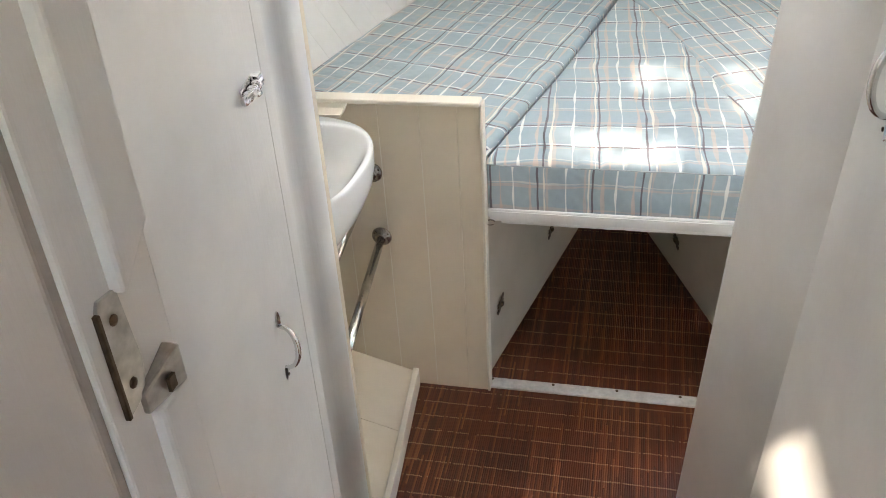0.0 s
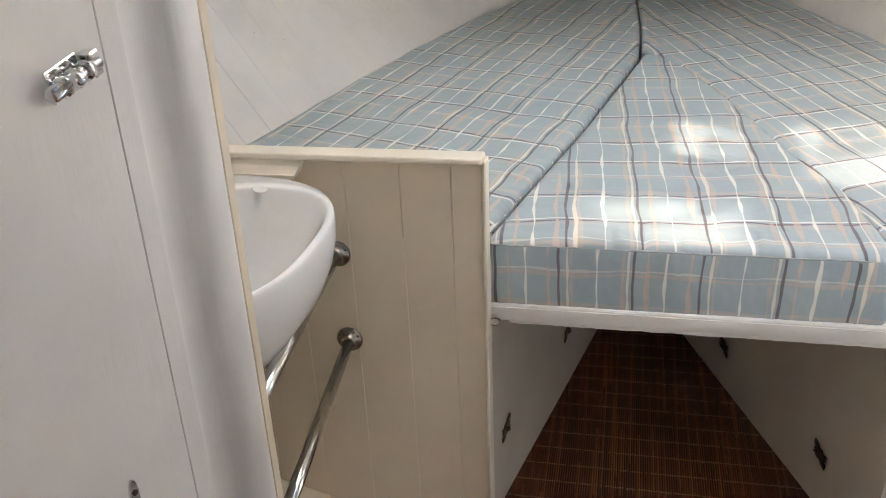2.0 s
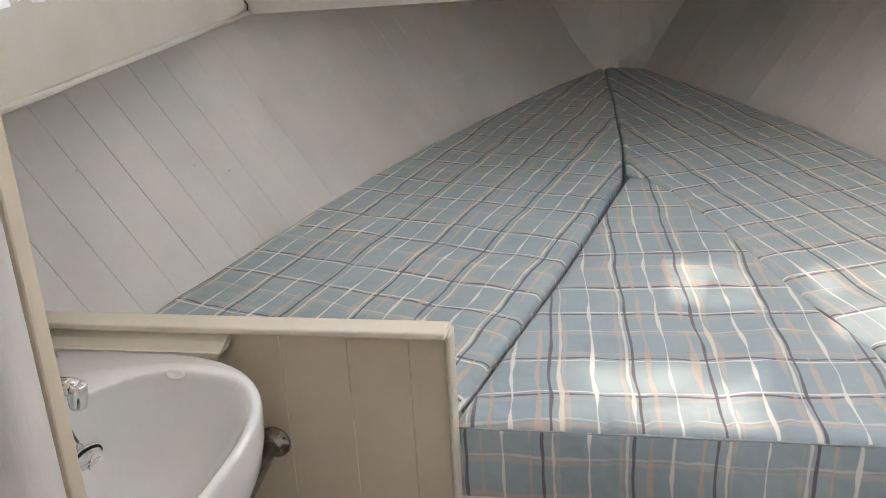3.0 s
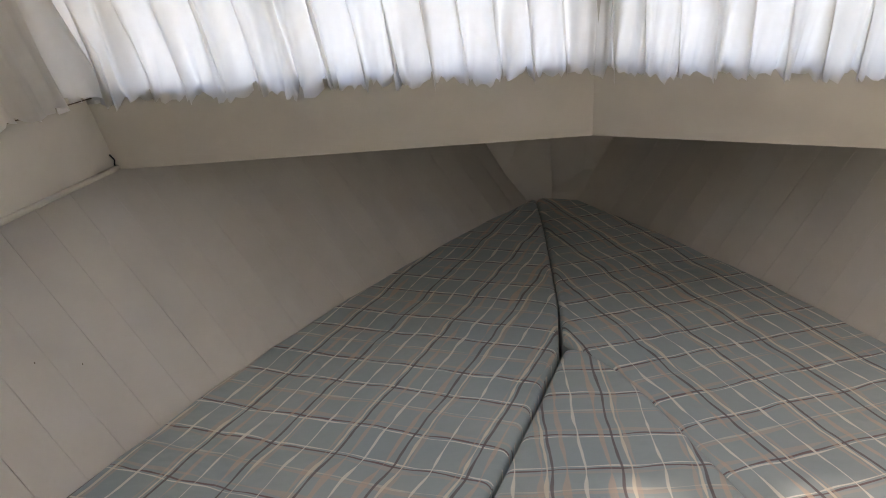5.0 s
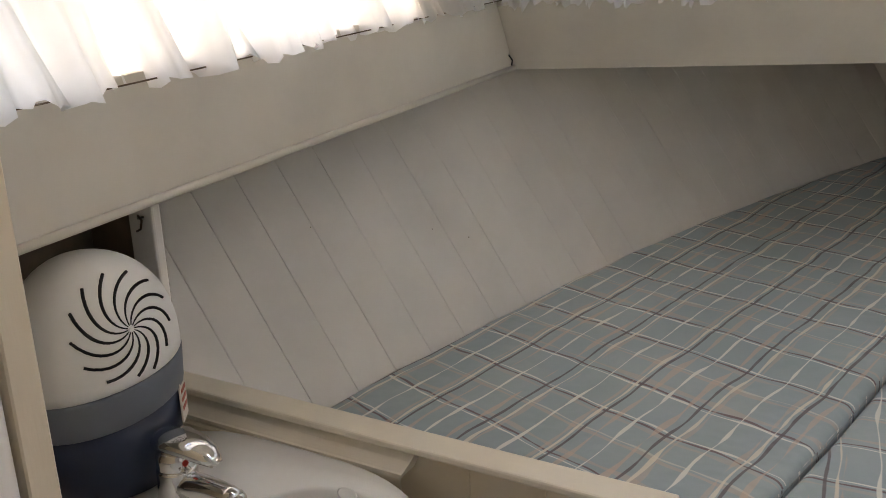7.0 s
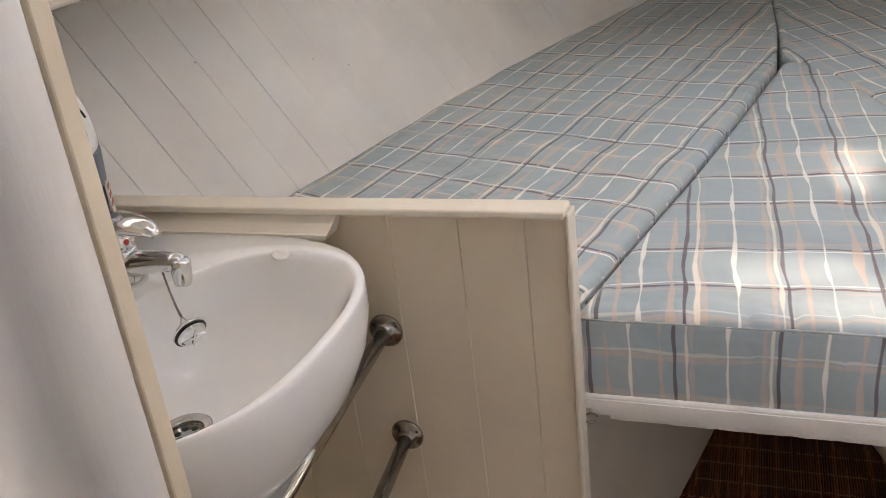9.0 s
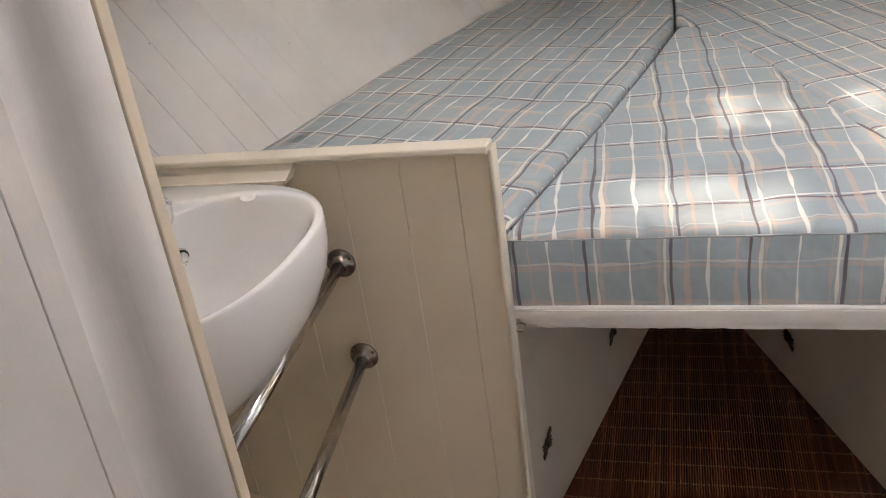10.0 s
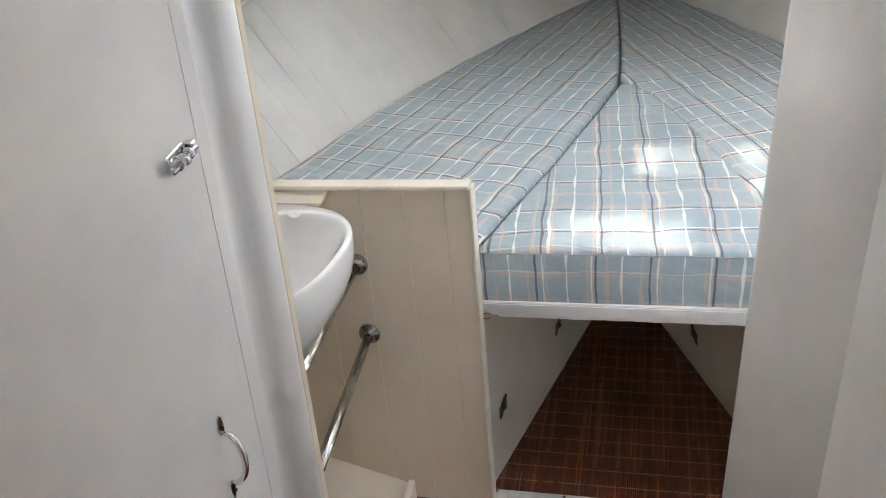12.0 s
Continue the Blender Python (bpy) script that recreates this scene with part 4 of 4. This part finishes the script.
shape(bm, lambda x, y, z: (x, y * 1.1, 0.075 + (z - 0.075) * 0.62))
part("lever", placed(bm, spd), CHROME, tap, "", True)
part("dot", placed(lathe([(0.004, 0), (0.004, 0.001), (0.002, 0.0015)], 10), spd @ pose(0.0215, -0.004, 0.058, 0, 85, 0)), RED, tap)

plug = thing("basin_plug", "chrome and rubber basin plug hanging on a ball chain", "plug")
PP = Vector((-0.517, 1.405, 0.788))
PLUG_UP = Vector((-0.77, 0.36, 0.50)).normalized()
PM = Matrix.Translation(PP) @ PLUG_UP.to_track_quat("Z", "Y").to_matrix().to_4x4()
part("cup", placed(lathe([(0.002, -0.006), (0.013, -0.007), (0.017, -0.004), (0.0195, 0.002), (0.0215, 0.003), (0.0215, 0.005), (0.018, 0.008), (0.003, 0.009)], 28), PM), CHROME, plug, "", True)
part("seal", placed(lathe([(0.0195, -0.001), (0.0207, 0.0), (0.0207, 0.002), (0.0195, 0.003)], 28), PM), RUBBER, plug, "", True)
for k in (0, 90):
    part("rib", placed(box(-0.014, 0.014, -0.0012, 0.0012, -0.0082, -0.006, 0.0004, 1), PM @ pose(0, 0, 0, 0, 0, k)), CHROME, plug)
links = bmesh.new()
A, B = TB + Vector((0.062, -0.004, 0.020)), PP + PLUG_UP * 0.016 + Vector((0, 0, 0.010))
for i in range(34):
    t = i / 33
    p = A.lerp(B, t) + Vector((0, 0, -0.010 * math.sin(math.pi * t)))
    merge(links, placed(lathe([(0.0007, -0.0017), (0.0018, 0), (0.0007, 0.0017)], 6), Matrix.Translation(p)))
part("chain", links, TARNISH, plug)
part("yoke", tube([B, PM @ Vector((0.010, 0, 0.008)), PM @ Vector((-0.010, 0, 0.008)), B], 0.0011, 6), STEEL, plug)

# ---- grab rails under the basin ----
for (x0, z0), x1 in (((-0.385, 0.480), -0.322), ((-0.393, 0.660), -0.345)):
    rail = thing("towel_rail", "dull chrome tube rail on round flanges under the basin", "rail", "rails under the basin")
    part("tube", tube([(x0, 1.658, z0), (x1, 1.090, z0)], 0.0105, 16), TUBE, rail, "", True)
    for y, rr, x in ((1.659, 90, x0), (1.089, -90, x1)):
        fl = part("flange", placed(lathe([(0.025, 0.0), (0.026, 0.002), (0.024, 0.005), (0.017, 0.007), (0.015, 0.016), (0.0125, 0.018)], 28), pose(x, y, z0, rr, 0, 0)), TARNISH, rail, "tarnished round flange", True)
        for k in range(3):
            a = 2.1 * k + 0.5
            part("screw", placed(lathe([(0.0026, 0), (0.002, 0.001)], 8), pose(x, y, z0, rr, 0, 0) @ pose(0.020 * math.cos(a), 0.020 * math.sin(a), 0.0055)), BRONZE, fl)

hook = thing("cup_hook", "small steel ring hook under the bunk edge board", "hook")
hp = [(0.0105 * math.cos(a), 0, 0.0065 * math.sin(a)) for a in (0.3 + 5.2 * i / 15 for i in range(16))]
part("ring", tube(hp, 0.0015, 8), TARNISH, hook, "", True)
hook.matrix_basis = pose(-0.110, 1.686, 0.523, -25, 0, 10)

# ---- dehumidifier on the ledge behind the basin ----
structure("ledge", box(-0.98, -0.60, 1.62, 1.66, 0.80, 0.812, 0.002, 1), CREAM, "cream-painted ledge behind the basin", "shelf")
structure("back_panel", box(-1.25, -0.840, 1.640, 1.655, 0.6, 1.22), BROWN, "dark brown wooden panel behind the ledge", "panel")
structure("lining_panel", box(-0.979, -0.971, 1.10, 1.6395, 0.60, 1.16, 0.001, 1), BROWN, "dark brown wooden panel on the lining behind the basin", "panel")
hp_ = thing("hook_post", "white-painted post with a small hook beside the hull", "post", "", "structure")
part("post", box(-0.856, -0.806, 1.612, 1.628, 0.812, 1.140, 0.005, 3), WHITE, hp_)
part("hook", tube([(-0.824, 1.613, 1.112), (-0.824, 1.603, 1.112), (-0.816, 1.597, 1.118), (-0.810, 1.597, 1.112), (-0.814, 1.597, 1.100), (-0.822, 1.597, 1.096)], 0.0016, 6), BRONZE, hp_, "", True)

unit = thing("dehumidifier", "white domed dehumidifier with spiral slots on a navy base", "dehumidifier")
UC = Vector((-0.776, 1.473, 0.8215))
SLANT = 0.16


def slanted(x, y, z):
    """The seams of the unit rise to one side."""
    return (x, y, z + SLANT * (0.20 * x + 0.95 * y) * min(1.0, max(0.0, z / 0.10)) * min(1.0, max(0.0, (0.30 - z) / 0.13)))


def dome_radius(z):
    s = min(1.0, max(0.0, (z - 0.145) / 0.140))
    return 0.1005 * (1 - s ** 2.35) ** (1 / 2.1)


part("base", shape(lathe([(0.080, 0.0), (0.086, 0.004), (0.091, 0.05), (0.0955, 0.098)], 48), slanted), NAVY, unit, "dark navy plastic base", True)
part("band", shape(lathe([(0.0965, 0.098), (0.0990, 0.100), (0.1015, 0.140), (0.1010, 0.1435), (0.0990, 0.1440)], 48), slanted), GREYP, unit, "blue-grey plastic band", True)
part("seam", shape(lathe([(0.0985, 0.1438), (0.0992, 0.1445), (0.0985, 0.1452)], 48), slanted), DARK, unit, "", True)
dome_prof = [(dome_radius(0.145 + 0.140 * t), 0.145 + 0.140 * t) for t in (math.sin(math.pi / 2 * i / 18) for i in range(18))] + [(0.003, 0.285)]
part("dome", shape(lathe(dome_prof, 48), slanted), PLASTIC, unit, "glossy white plastic dome", True)
# spiral slots round a point on the side of the dome facing the doorway
HUB = 0.208
for k in range(13):
    pts = []
    for i in range(13):
        t = i / 12
        r = 0.004 + 0.056 * t
        a = 2 * math.pi * k / 13 + 0.35 - 1.15 * t ** 1.3
        u, v = r * math.cos(a), r * math.sin(a) + HUB
        if v > 0.279 or v < 0.150:
            continue
        rr = dome_radius(v)
        if abs(u) > rr * 0.93:
            continue
        pts.append(slanted(math.sqrt(max(rr * rr - u * u, 0)) + 0.0002, u, v))
    if len(pts) > 2:
        part("slot", tube(pts, 0.0022, 6, radii=[0.0006 + 0.0013 * min(1.0, 1.6 * i / (len(pts) - 1)) for i in range(len(pts))]), DARK, unit)
part("hub", placed(lathe([(0.004, 0), (0.003, 0.0015)], 12), pose(dome_radius(HUB), 0, HUB, 0, 90, 0)), PLASTIC, unit)
part("label", shape(placed(box(0.0962, 0.0985, -0.014, 0.014, 0.058, 0.104, 0.0003, 1), pose(0, 0, 0, 0, 0, 44)), slanted), LABEL, unit, "small paper rating label")
for z in (0.070, 0.080, 0.090):
    part("label_mark", shape(placed(box(0.0975, 0.0990, -0.010, 0.010, z, z + 0.005), pose(0, 0, 0, 0, 0, 44)), slanted), LABELRED, unit, "red printed bar")
part("corner_notch", shape(placed(box(0.0950, 0.1025, -0.016, 0.016, 0.140, 0.158, 0.004, 2), pose(0, 0, 0, 0, 0, -88)), slanted), GREYP, unit, "small grey catch over the seam")
unit.matrix_basis = Matrix.Translation(UC) @ pose(0, 0, 0, 0, 0, -9)

# ---- plain boards that close the boat round and behind the camera, added against stray light ----
structure("wall_saloon_port", box(-1.02, -0.98, -1.9, 1.66, 0.0, side_z(0.5) + 0.1), CREAM, "cream-painted lining of the saloon")
structure("wall_saloon_starboard", box(1.75, 1.79, -1.9, 1.75, 0.0, 1.2), WHITE, "white-painted lining of the saloon")
structure("saloon_sole", box(-1.0, 1.78, -1.9, 1.70, -0.06, -0.045), BROWN, "brown wooden sole boards", "floor")
structure("wall_saloon_aft", box(0.75, 1.79, -1.29, -1.25, 0.0, ROOF), WHITE, "unseen white bulkhead added to cut the light from aft")
# unseen light block; its height sets how much light comes from aft
structure("washboard", box(0.22, 0.75, -1.285, -1.255, 0.0, 1.57), WHITE, "unseen white boards added to cut the light from the companionway", "washboard")
structure("wall_cockpit", box(-1.02, 1.79, -1.95, -1.9, 0.0, 0.95), WHITE, "white-painted cockpit bulkhead")

# ---- small marks ----
crack = tube([PORT_C + Vector((0.006, -0.012, 0.001)), PORT_C + Vector((0.003, -0.020, 0.012)), PORT_C + Vector((0.006, -0.022, 0.022)), PORT_C + Vector((0.001, -0.030, 0.034))], 0.0018, 6)
structure("coaming_crack", crack, DARK, "dark open joint at the coaming corner", "joint")
for y, z in ((2.30, 0.93), (2.37, 0.90), (2.06, 0.98)):
    pin = lathe([(0.0014, 0), (0.0011, 0.0008)], 8)
    placed(pin, Matrix.Translation((hull_x(y, z, -1) + 0.001, y, z)) @ pose(0, 0, 0, 0, 57, 0))
    tagged(part("panel_pin", pin, BRONZE), "tiny dark panel pin in the hull boards", "pin", "panel pins")
pin = lathe([(0.002, 0), (0.0016, 0.001)], 8)
placed(pin, Matrix.Translation((-0.046, 3.845, 0.955)) @ pose(0, 0, 0, 90, 0, 0))
tagged(part("panel_pin", pin, BRONZE), "tiny dark panel pin at the stem", "pin", "panel pins")
